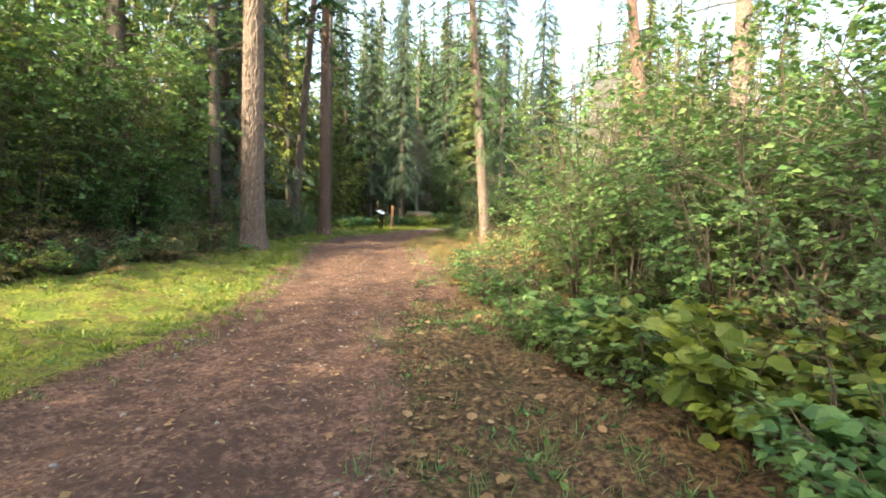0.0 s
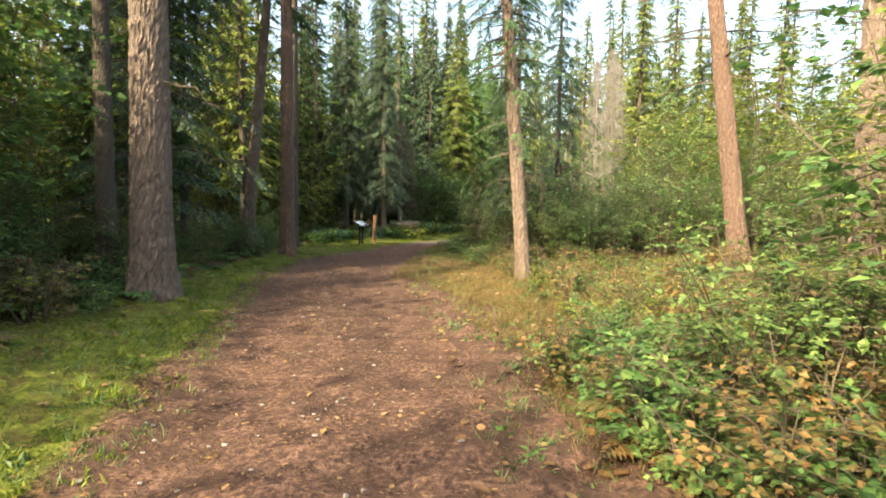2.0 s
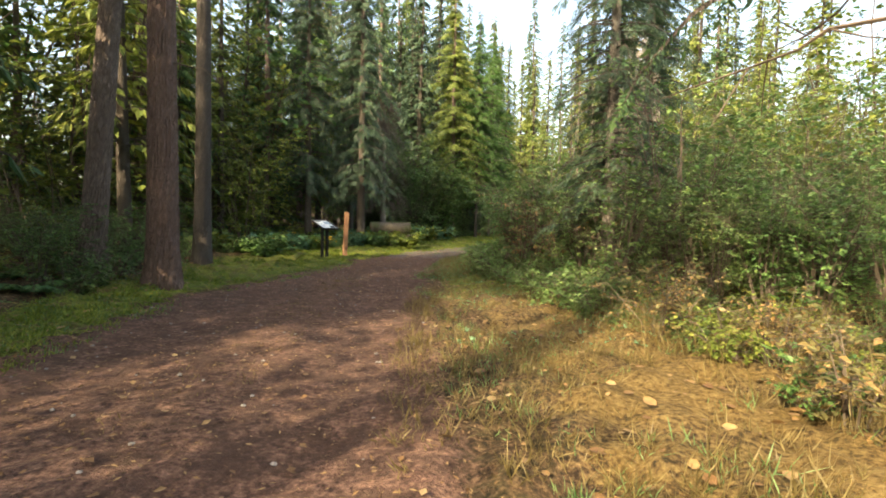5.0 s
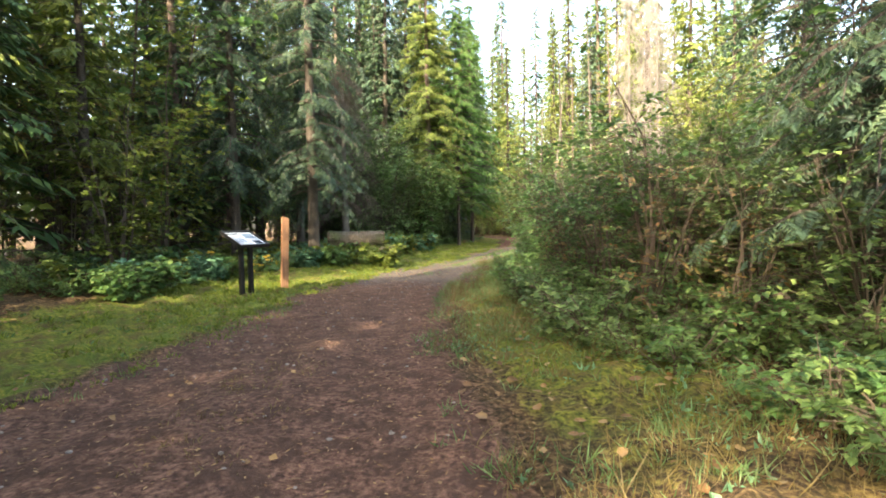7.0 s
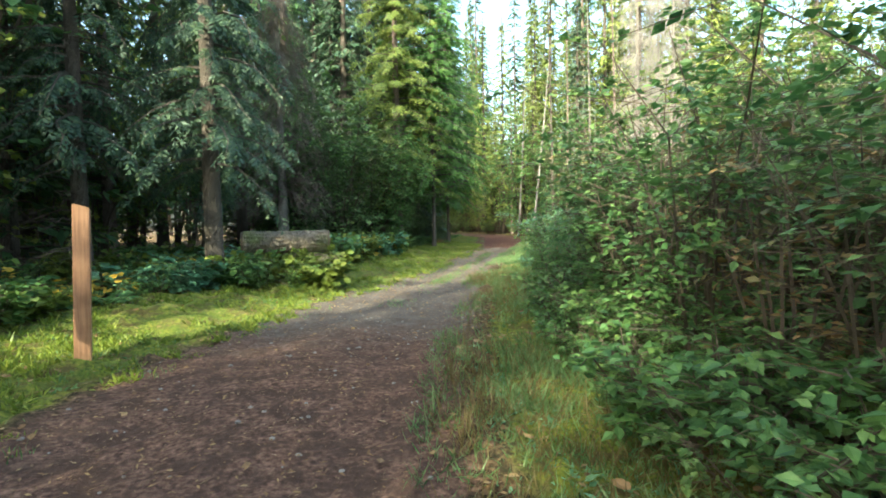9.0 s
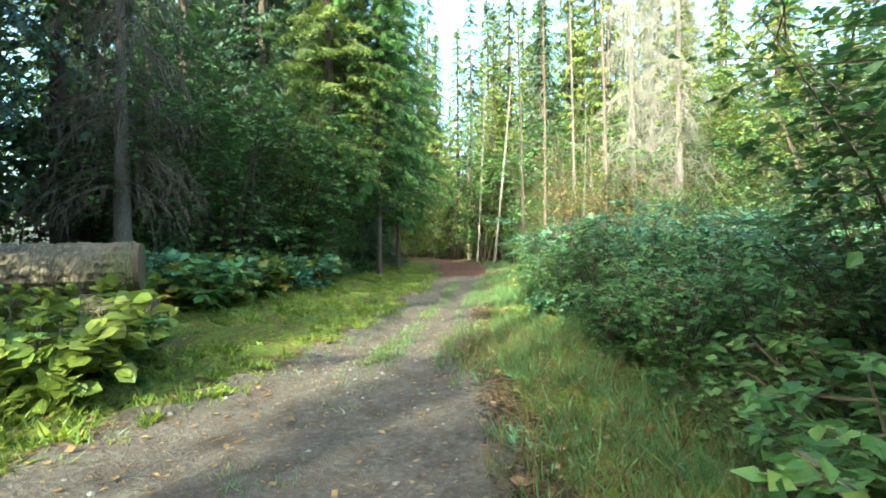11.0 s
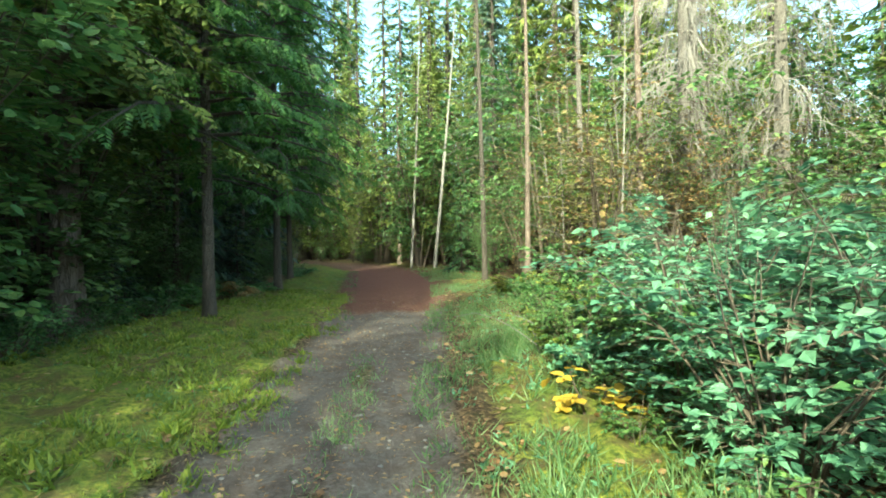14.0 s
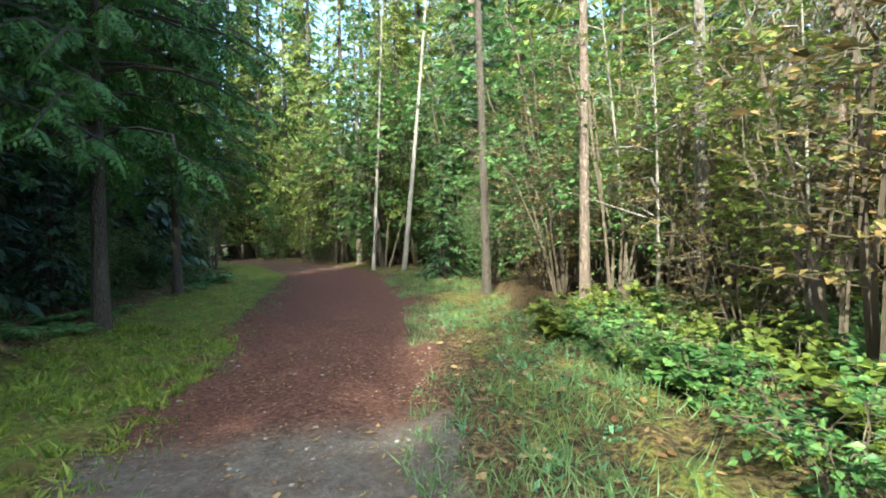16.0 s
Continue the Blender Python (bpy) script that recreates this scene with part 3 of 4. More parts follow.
# The dark bark carries the shade on these trunks in its colour.
for cx, cy, ch, sd in ((-1.0, 45.3, 13, 111), (-0.3, 49.6, 14, 121), (-2.3, 48.0, 13, 131), (-0.2, 54.0, 14, 141)):
    conifer("cedar_tree", "bright green cedar with fern-like fronds arching over the track", cx, cy, ch, 0.085, 2.5 if cy < 47 else 1.8, 2.7, 270, 28, M_BARK_DARK, M_CEDAR, sd, False, (0, 0), "cedars", droop=0.5, hang=0.8, spray=0.34, width=0.13, slim=0.2, power=0.6, upturn=0.25, pairs=6)


def dead_spruce(x, y, height, seed, twig=M_PALE):
    root = thing("dead_spruce", "dead grey spruce with a curtain of bare hanging twigs", "dead tree")
    child("trunk", trunk_mesh("trunk", M_BARK_GREY, height, 0.15, seed), root)
    rng = np.random.default_rng(seed)
    lines, radii = [], []
    for _ in range(190):
        z = rng.uniform(1.6, height)
        a = rng.uniform(0, 6.28)
        le = 1.45 * (1 - z / height) ** 0.5 * rng.uniform(0.5, 1.1) + 0.15
        s = np.linspace(0, 1, 5)[:, None]
        d = np.array([[math.cos(a), math.sin(a), 0]])
        p = np.array([[0, 0, z]]) + d * le * s + np.array([[0, 0, 1.0]]) * (0.1 * s - 0.6 * s ** 2) * le
        lines.append(p)
        radii.append(np.linspace(0.013, 0.004, 5))
        for _ in range(13):
            q = p[rng.integers(1, 5)] + rng.normal(0, 0.04, 3)
            e = q + np.array([*(rng.normal(0, 0.12, 2) + d[0, :2] * 0.12), -rng.uniform(0.2, 0.6)])
            lines.append(np.stack([q, (q + e) / 2 + rng.normal(0, 0.03, 3), e]))
            radii.append(np.array([0.006, 0.005, 0.003]))
    child("twigwork", mesh_of("twigwork", *tubes(lines, radii, 3), twig), root, kind="stuff")
    root.location = (x, y, float(rise(x, y)))
    return root


dead_a = dead_spruce(7.8, 46.0, 13, 7)
copy_thing(dead_a, Matrix.Translation((9.4, 47.6, 0.3)) @ Matrix.Rotation(2.0, 4, "Z"))
copy_thing(dead_a, Matrix.Translation((8.7, 44.6, 0.25)) @ Matrix.Rotation(4.0, 4, "Z"))
dead_small = dead_spruce(-5.0, 37.6, 7, 8, M_TWIG)
tagged(dead_small, "dead dark conifer with bare grey twigs in shade")


def pole_tree(x, y, height, radius, mat, lean, label, seed, twigs=14):
    root = thing("slender_tree", label, "tree", "slender trunks")
    child("trunk", trunk_mesh("trunk", mat, height, radius, seed, lean, 0.05, False, 0.2), root)
    rng = np.random.default_rng(seed)
    lines, radii = [], []
    for _ in range(twigs):
        z, a, le = rng.uniform(0.25, 0.95) * height, rng.uniform(0, 6.28), rng.uniform(0.3, 1.3)
        s = np.linspace(0, 1, 4)[:, None]
        p = np.array([[lean[0] * z, lean[1] * z, z]]) + np.array([[math.cos(a), math.sin(a), 0.35]]) * le * s
        p[1:] += rng.normal(0, 0.05, (3, 3))
        lines.append(p)
        radii.append(np.linspace(0.012, 0.003, 4))
    child("twigwork", mesh_of("twigwork", *tubes(lines, radii, 4), mat), root, kind="stuff")
    root.location = (x, y, float(rise(x, y)))
    return root


pole_tree(5.5, 51.8, 15, 0.085, M_BARK_DARK, (-0.022, 0), "tall slim brown conifer pole at the track's edge", 201)
pole_tree(6.15, 47.2, 12, 0.075, M_BARK_GREY, (-0.015, 0), "slim grey trunk in a thicket", 202)
pole_tree(5.35, 48.3, 11, 0.07, M_BARK, (0.0, 0), "slim brown trunk in a thicket", 203)
pole_tree(7.0, 46.3, 12, 0.085, M_BARK, (-0.02, 0), "sunlit tan trunk in a thicket", 204)
pole_tree(5.9, 60.0, 13, 0.09, M_PALE, (0.10, 0), "pale leaning birch trunk", 205)
pole_tree(5.2, 62.0, 13, 0.07, M_PALE, (0.05, 0), "pale slender birch trunk", 206)
rng = np.random.default_rng(77)
for k in range(9):
    px, py = rng.uniform(5.0, 9.5), rng.uniform(44.5, 49.5)
    pole_tree(px, py, rng.uniform(4, 7), rng.uniform(0.018, 0.032), M_PALE, (rng.normal(0, 0.06), 0), "thin bare sapling in a thicket", 210 + k, 10)
for k in range(4):
    pole_tree(rng.uniform(-3.4, -1.6), rng.uniform(46.5, 58), rng.uniform(7, 12), rng.uniform(0.06, 0.1), M_BARK_DARK, (rng.normal(0, 0.01), 0), "shaded dark cedar trunk", 230 + k, 18)

# ---- shrubs and herbs ----


def shrub(name, label, height, spread, stems, twigs, leaves, leaf_len, leaf, seed, low=0.2, broad=0.33, droop=0.25):
    """A shrub built once at the origin: stems from one root, twigs, and leaves set along the twigs."""
    rng = np.random.default_rng(seed)
    lines, radii, base, axis, nrm = [], [], [], [], []
    for _ in range(stems):
        a = rng.uniform(0, 6.28)
        top = height * rng.uniform(0.6, 1.05)
        reach = spread * rng.uniform(0.25, 1.0)
        s = np.linspace(0, 1, 7)[:, None]
        d = np.array([[math.cos(a), math.sin(a), 0]])
        p = d * (0.06 + reach * s ** 1.5) + np.array([[0, 0, 1.0]]) * (top * (s - 0.12 * s ** 3) - 0.08)
        p[1:] += rng.normal(0, 0.035 * height, (6, 3)) * s[1:]
        lines.append(p[[0, 2, 4, 6]])
        radii.append(np.linspace(0.006 + 0.004 * height, 0.003, 4))
        for _ in range(twigs):
            k = rng.uniform(low * 6, 5.99)
            q = p[int(k)] * (1 - k % 1) + p[int(k) + 1] * (k % 1)
            b = a + rng.normal(0, 1.1)
            le = rng.uniform(0.5, 1.1) * (0.16 + 0.15 * height)
            dd = np.array([math.cos(b), math.sin(b), rng.uniform(-0.1, 0.7)])
            u = np.linspace(0, 1, 4)[:, None]
            w = q + dd * le * u - np.array([[0, 0, droop]]) * le * u ** 2
            lines.append(w[[0, 3]])
            radii.append(np.array([0.004, 0.0015]))
            t = rng.uniform(0.15, 1.0, leaves) * 3
            i = np.clip(t.astype(int), 0, 2)
            f = (t - i)[:, None]
            base.append(w[i] * (1 - f) + w[i + 1] * f + rng.normal(0, 0.012, (leaves, 3)))
            sd = np.cross(dd, [0, 0, 1.0])
            axis.append(dd * 0.7 + sd * rng.choice([-1, 1], leaves)[:, None] * rng.uniform(0.3, 1.2, (leaves, 1)) + np.array([0, 0, -0.25]) + rng.normal(0, 0.25, (leaves, 3)))
            nrm.append(np.array([0, 0, 1.0]) + rng.normal(0, 0.38, (leaves, 3)))
    root = thing(name, label, "shrub", "undergrowth")
    child("stemwork", mesh_of("stemwork", *tubes(lines, radii, 3), M_TWIG), root, kind="stuff")
    base, axis, nrm = np.concatenate(base), np.concatenate(axis), np.concatenate(nrm)
    le = leaf_len * rng.uniform(0.55, 1.25, len(base))
    make = blades if leaf_len > 0.1 else slips
    child("foliage", mesh_of("foliage", *make(base, axis, nrm, le, le * broad, 0.14, 0.42, 0.12), leaf), root, kind="stuff")
    return root


def fern(name, label, fronds, length, leaf, seed, pairs=17):
    rng = np.random.default_rng(seed)
    root = thing(name, label, "fern", "undergrowth")
    base, axis, nrm, le, lines, radii = [], [], [], [], [], []
    for k in range(fronds):
        a = k * 6.28 / fronds + rng.normal(0, 0.3)
        L = length * rng.uniform(0.7, 1.1)
        s = np.linspace(0, 1, 9)[:, None]
        d = np.array([[math.cos(a), math.sin(a), 0]])
        p = d * L * 0.85 * s + np.array([[0, 0, 1.0]]) * L * (0.95 * s - 0.85 * s ** 2) * rng.uniform(0.7, 1.2) - np.array([[0, 0, 0.03]])
        lines.append(p[::2])
        radii.append(np.linspace(0.005, 0.0015, 5))
        t = np.linspace(0.16, 0.98, pairs)
        k8 = t * 8
        i = np.clip(k8.astype(int), 0, 7)
        f = (k8 - i)[:, None]
        q = p[i] * (1 - f) + p[i + 1] * f
        tang = unit(p[i + 1] - p[i])
        side = unit(np.cross(tang, np.array([[0, 0, 1.0]])))
        for sg in (-1, 1):
            base.append(q)
            axis.append(side * sg + tang * 0.45 + np.array([[0, 0, -0.2]]) + rng.normal(0, 0.08, q.shape))
            nrm.append(np.cross(side, tang) * 1.0 + rng.normal(0, 0.15, q.shape))
            le.append(L * 0.24 * np.sin(np.clip(t * 1.12, 0, 1) ** 0.7 * math.pi) ** 0.8 + 0.015)
    base, axis, nrm, le = np.concatenate(base), np.concatenate(axis), np.concatenate(nrm), np.concatenate(le)
    child("stalkwork", mesh_of("stalkwork", *tubes(lines, radii, 3), M_TWIG), root, kind="stuff")
    child("foliage", mesh_of("foliage", *slips(base, axis, nrm, le, le * 0.2, 0.1, 0.4, 0.1), leaf), root, kind="stuff")
    return root


def lit_ground(x, y):
    """Ground that the sun reaches through the gaps of the wood."""
    x = x - float(bend(y))
    return (8.8 < y < 17.5 and -1.9 < x < 0.8) or (10.5 < y < 17.5 and -1.9 < x < 6.5) or (5.3 < y < 8.8 and -4.0 < x < -0.8) or (43 < y < 60 and 4 < x < 12)


def shades(x, y, height, crown):
    flat = Vector((-to_sun.x, -to_sun.y)) / to_sun.z
    for k in range(10):
        h = 2.0 + (height - 2.0) * k / 9
        wide = crown * (1 - k / 10) + 0.2
        px, py = x + flat.x * h, y + flat.y * h
        if lit_ground(px, py) or lit_ground(px + wide, py) or lit_ground(px - wide, py):
            return True
    return False


def scatter(kinds, count, ylo, yhi, inner, outer, seed, size=(0.8, 1.2), free=0.35, tall=0.0):
    """Copies of the given plants, kept apart from one another; inner and outer give x at y."""
    rng = np.random.default_rng(seed)
    placed = []
    for _ in range(count * 12):
        if len(placed) >= count:
            break
        y = rng.uniform(ylo, yhi)
        x0, x1 = inner(y), outer(y)
        x = x0 + (x1 - x0) * rng.uniform(0, 1) ** 1.3
        if tall and shades(x, y, tall, 1.2):
            continue
        if any((x - a) ** 2 + (y - b) ** 2 < free * free for a, b in placed):
            continue
        placed.append((x, y))
        plant = kinds[rng.integers(len(kinds))]
        s = rng.uniform(*size)
        m = Matrix.LocRotScale((x, y, float(rise(x, y)) - 0.02), Euler((rng.normal(0, 0.06), rng.normal(0, 0.06), rng.uniform(0, 6.28))), (s, s, s * rng.uniform(0.9, 1.1)))
        copy_thing(plant, m)


def bush(y):
    return along(ROW_BUSH, y)


def mossy(y):
    return along(ROW_MOSS, y)


MAPLE = [shrub(("small_maple", "young_alder", "pale_maple")[i], "small leafy broadleaf tree with thin grey stems", 5.2, 1.5, 5, 30, 12, 0.10, m, 295 + i, 0.12, 0.42, 0.3) for i, m in enumerate((M_LEAF, M_LEAF_DARK, M_LEAF_LIME))]
YOUNG = [conifer("young_fir", "young bushy fir with branches down to the ground", 0, 0, 5.0, 0.06, 0.15, 1.35, 80, 22, M_BARK_DARK, m, 285 + i, False, (0, 0), "young firs", droop=0.3, hang=0.4, spray=0.4, width=0.15, cheap=True) for i, m in enumerate((M_FIR_DARK, M_FIR))]
TALL = [shrub("shrub", "tall leafy green shrub with thin arching stems beside track", 2.1, 0.8, 12, 13, 15, 0.064, (M_LEAF, M_LEAF_DARK, M_LEAF)[i], 301 + i) for i in range(3)]
TALL2 = [shrub("shrub", "dense green roadside shrub with small rounded leaves", 2.5, 0.9, 13, 15, 12, 0.07, m, 311 + i, 0.07) for i, m in enumerate((M_LEAF, M_LEAF_DARK, M_LEAF))]
LOW = [shrub(("low_shrub", "leafy_herb", "woodland_herb", "low_shrub")[i], "low leafy undergrowth with green and yellowing leaves", 0.6, 0.42, 9, 8, 11, 0.056, m, 321 + i) for i, m in enumerate((M_LEAF, M_LEAF_DARK, M_LEAF_LIME, M_LEAF))]
BLUE = [shrub("snowberry_shrub", "low blue-green shrub with rounded leaves", 1.55, 0.8, 18, 14, 11, 0.072, m, 331 + i, 0.04) for i, m in enumerate((M_LEAF_BLUE, M_LEAF_BLUE, M_LEAF))]
BIGLEAF = [shrub("broadleaf_plant", "knee-high plant with broad soft green leaves", 0.7, 0.4, 12, 7, 7, 0.105, m, 341 + i, 0.3, 0.48) for i, m in enumerate((M_LEAF_BLUE, M_LEAF, M_LEAF_LIME))]
YELLOW = [shrub("yellow_plant", "low plant with bright yellow autumn leaves", 0.6, 0.3, 5, 4, 3, 0.13, M_YELLOW, 351, 0.3, 0.46)]
BROWN = [shrub("brown_shrub", "half-bare shrub with browning autumn leaves", h, 0.7, 9, 8, 7, 0.06, M_LEAF_BROWN, 361 + i) for i, h in enumerate((1.0, 1.9))]
DARKB = [shrub("shaded_bush", "big dark shaded bush with drooping leafy branches", 4.6, 1.9, 26, 26, 13, 0.105, (M_LEAF_DARK, M_LEAF)[i], 371 + i, 0.1) for i in range(2)]
THICK = [shrub("thicket_shrub", "tall thin thicket shrub with green and browning leaves", 3.6, 0.9, 9, 14, 11, 0.08, m, 381 + i, 0.25) for i, m in enumerate((M_LEAF_BROWN, M_LEAF, M_LEAF_LIME))]
FERN = [fern("fern", "green sword fern in forest litter", 11, 0.75, M_LEAF, 391), fern("fern", "green sword fern in forest litter", 9, 0.6, M_LEAF, 392)]
BRACKEN = [fern("bracken", "withered orange-brown bracken fern", 8, 0.8, M_LEAF_BROWN, 393)]
SEEDS = MAPLE + YOUNG + TALL + TALL2 + LOW + BLUE + BIGLEAF + YELLOW + BROWN + DARKB + THICK + FERN + BRACKEN

# Right-hand side
scatter(TALL, 34, 3.6, 9.6, lambda y: bush(y) + 1.1, lambda y: bush(y) + 5.0, 1, (0.7, 1.0), 0.5)
scatter(TALL2 + THICK[1:2], 30, 4.6, 9.4, lambda y: bush(y) + 1.5, lambda y: bush(y) + 5.5, 44, (0.95, 1.2), 0.6)
scatter(THICK[1:] + MAPLE[:1], 9, 6.0, 11.5, lambda y: bush(y) + 3.2, lambda y: bush(y) + 7.0, 45, (0.8, 1.1), 1.0)
scatter(BRACKEN + BROWN[:1], 16, 7.6, 10.2, lambda y: bush(y) - 0.1, lambda y: bush(y) + 1.7, 48, (0.6, 0.9), 0.3)
# The dark-leaved kind is doubled: its colour stands in for shade here.
scatter(LOW[:2] + LOW[1:2] + BROWN[:1], 40, 2.2, 10.5, lambda y: bush(y) + 0.15, lambda y: bush(y) + 1.6, 2, (0.7, 1.15), 0.25)
scatter(BIGLEAF[1:], 8, 3.2, 5.6, lambda y: bush(y) + 0.3, lambda y: bush(y) + 1.0, 3, (0.7, 1.0), 0.4)
scatter(LOW + LOW[1:3] + [BROWN[0], FERN[1]], 200, 9.5, 20.5, lambda y: bush(y) + 0.4, lambda y: 9.0 + bend(y), 4, (0.5, 1.0), 0.3)
scatter(TALL2 + THICK[1:], 40, 10, 26, lambda y: 7.0 + bend(y), lambda y: 15.0 + bend(y), 5, (0.9, 1.4), 0.8)
scatter(TALL2 + THICK[1:2], 34, 20.5, 26, lambda y: 2.4 + bend(y), lambda y: 9.0 + bend(y), 6, (0.8, 1.15), 0.6)
scatter(TALL2[1:2] + BROWN[1:] + TALL2[:1], 16, 19.6, 23.4, lambda y: bush(y) + 1.0, lambda y: bush(y) + 4.0, 46, (0.7, 1.0), 0.55)
scatter(TALL2[:2] + TALL2[1:2] + BROWN[1:], 64, 23.4, 31.2, lambda y: bush(y) + 0.8, lambda y: bush(y) + 4.5, 7, (0.85, 1.25), 0.5)
scatter(LOW[:2] + LOW[1:2] + LOW[3:], 96, 19.5, 31.5, lambda y: bush(y) + 0.2, lambda y: bush(y) + 1.5, 8, (0.7, 1.35), 0.25)
scatter(BROWN[:1] + BLUE[2:], 12, 31.2, 34.5, lambda y: bush(y) + 0.6, lambda y: bush(y) + 2.4, 9, (0.7, 0.95), 0.4)
scatter(BLUE, 60, 32.5, 41.5, lambda y: bush(y) + 0.6, lambda y: bush(y) + 5.0, 10, (0.75, 1.1), 0.45)
scatter(TALL2 + THICK[1:2], 34, 31, 44, lambda y: bush(y) + 3.6, lambda y: bush(y) + 9.0, 11, (0.75, 1.15), 0.7)
# Only lighter-leaved kinds, their colour standing in for soft sun on this verge.
scatter([LOW[0], LOW[2], LOW[3]] + BIGLEAF[1:], 130, 40.5, 48.5, lambda y: bush(y) + 0.25, lambda y: bush(y) + 4.0, 12, (0.55, 0.9), 0.25)
scatter(THICK + THICK[:1] + BROWN[1:], 76, 44.5, 53, lambda y: bush(y) + 1.4, lambda y: bush(y) + 7.5, 13, (0.8, 1.3), 0.5)
scatter(THICK[1:] + TALL2[:1], 40, 53, 68, lambda y: bush(y) + 0.6, lambda y: bush(y) + 9.0, 14, (0.7, 1.3), 0.7)
scatter(THICK[2:] + TALL[:1], 40, 66, 78, lambda y: along(ROW_R, y) + 0.5, lambda y: along(ROW_R, y) + 10.0, 15, (0.6, 1.3), 0.7)
for mx, my, ms in ((-7.6, 30.4, 1.25), (-8.9, 29.2, 1.4), (-7.2, 28.4, 0.95), (-9.8, 31.5, 1.5)):
    copy_thing((MAPLE[2], THICK[0])[int(my) % 2], Matrix.LocRotScale((mx, my, float(rise(mx, my))), Euler((0, 0, mx)), (ms, ms, ms)))
copy_thing(YELLOW[0], Matrix.LocRotScale((2.2, 40.1, float(rise(2.2, 40.1))), Euler((0, 0, 2)), (0.7, 0.7, 0.6)))
copy_thing(BRACKEN[0], Matrix.LocRotScale((-0.95, 48.0, float(rise(-0.95, 48.0))), Euler((0, 0, 2)), (0.8, 0.8, 1.7)))
for yx, yy, ys in ((6.0, 56.0, 0.78), (6.9, 57.4, 0.9)):
    copy_thing(YOUNG[1], Matrix.LocRotScale((yx, yy, float(rise(yx, yy))), Euler((0, 0, yx)), (ys, ys, ys * 0.95)))
scatter(MAPLE[:1] + MAPLE[2:], 74, 6, 62, lambda y: 9.0 + bend(y), lambda y: 22.0 + bend(y), 16, (1.1, 1.9), 1.4)
scatter(MAPLE, 22, 45, 62, lambda y: bush(y) + 3.0, lambda y: bush(y) + 12, 17, (0.7, 1.2), 1.2)
scatter(MAPLE[2:] + MAPLE[:1], 44, 60, 84, lambda y: along(ROW_R, y) + 1.0, lambda y: along(ROW_R, y) + 13, 18, (1.0, 2.2), 1.2)
scatter(MAPLE[2:] + MAPLE[:1], 26, 64, 90, lambda y: mossy(y) - 1.0, lambda y: mossy(y) - 10, 19, (1.0, 2.2), 1.2)
scatter(MAPLE + MAPLE[2:], 34, 80, 96, lambda y: -8.0, lambda y: 16.0, 39, (1.4, 2.6), 1.4)
scatter(MAPLE, 22, 51, 66, lambda y: 8.0, lambda y: 18.0, 40, (1.6, 2.4), 1.5)
scatter(MAPLE[1:], 16, 26, 44, lambda y: 11.0, lambda y: 20.0, 41, (1.5, 2.1), 1.6)
scatter(BIGLEAF[:1] + LOW[:2] + BLUE[2:], 44, 31.5, 41.5, lambda y: bush(y) + 0.2, lambda y: bush(y) + 1.0, 35, (0.45, 0.8), 0.25)
copy_thing(BIGLEAF[0], Matrix.LocRotScale((1.7, 22.1, float(rise(1.7, 22.1))), Euler((0, 0, 1)), (0.5, 0.5, 0.55)))
# Left-hand side
rng = np.random.default_rng(147)
wood = []
for _ in range(500):
    y = rng.uniform(1.5, 11)
    x = float(along(ROW_L, y)) - rng.uniform(4.0, 8.0)
    if any((x - a) ** 2 + (y - b) ** 2 < 1.0 for a, b in wood):
        continue
    for ms in (1.3, 1.1, 0.9, 0.7):
        if not shades(x, y, 5.0 * ms, 0.75 * ms):
            wood.append((x, y))
            copy_thing(MAPLE[len(wood) % 2], Matrix.LocRotScale((x, y, float(rise(x, y))), Euler((0, 0, x * 5)), (ms, ms, ms)))
            break
    if len(wood) >= 20:
        break
# Lime maples prevail: their bright colour plays the sunlit foliage between the trunks.
scatter(MAPLE[2:] + MAPLE[:1] + MAPLE[2:], 40, 13, 44, lambda y: -9.5 + bend(y), lambda y: -19.0 + bend(y), 43, (1.5, 2.4), 1.5)
scatter(TALL + THICK[2:] + FERN, 56, 11, 27, lambda y: mossy(y) - 0.9, lambda y: mossy(y) - 4.5, 37, (0.45, 0.75), 0.5)
scatter(THICK[1:] + TALL, 26, 3.5, 12, lambda y: mossy(y) - 0.9, lambda y: mossy(y) - 3.0, 38, (0.55, 0.85), 0.5)
# The ten maples at negative y are unseen, added to shade the near shrubs.
for mx, my, ms in ((-0.56, -1.16, 1.75), (0.14, -2.51, 1.9), (-1.69, -2.15, 1.9), (-1.09, -4.81, 2.2), (0.51, -4.69, 2.0), (-0.74, -6.79, 2.2), (1.52, -7.52, 2.2), (-2.00, -8.79, 2.3), (1.73, -3.60, 1.7), (-0.81, -3.18, 1.6), (-3.86, 4.01, 1.2), (-3.80, 5.92, 1.3), (-4.51, 7.47, 1.35), (-5.89, 8.47, 1.4)):
    copy_thing(MAPLE[int(my * 10) % 2], Matrix.LocRotScale((mx, my, float(rise(mx, my))), Euler((0, 0, my)), (ms, ms, ms)))
scatter(YOUNG[:1] + DARKB[:1], 22, 43.5, 60, lambda y: mossy(y) - 0.8, lambda y: mossy(y) - 3.2, 36, (0.28, 0.55), 0.6)
scatter(MAPLE[:1] + MAPLE, 22, 3.5, 12, lambda y: mossy(y) - 1.6, lambda y: mossy(y) - 7, 28, (0.7, 1.15), 1.0, 5.0)
scatter(MAPLE + MAPLE[2:] + YOUNG[1:], 48, 11, 40, lambda y: mossy(y) - 3.2, lambda y: mossy(y) - 11, 29, (0.7, 1.3), 1.2)
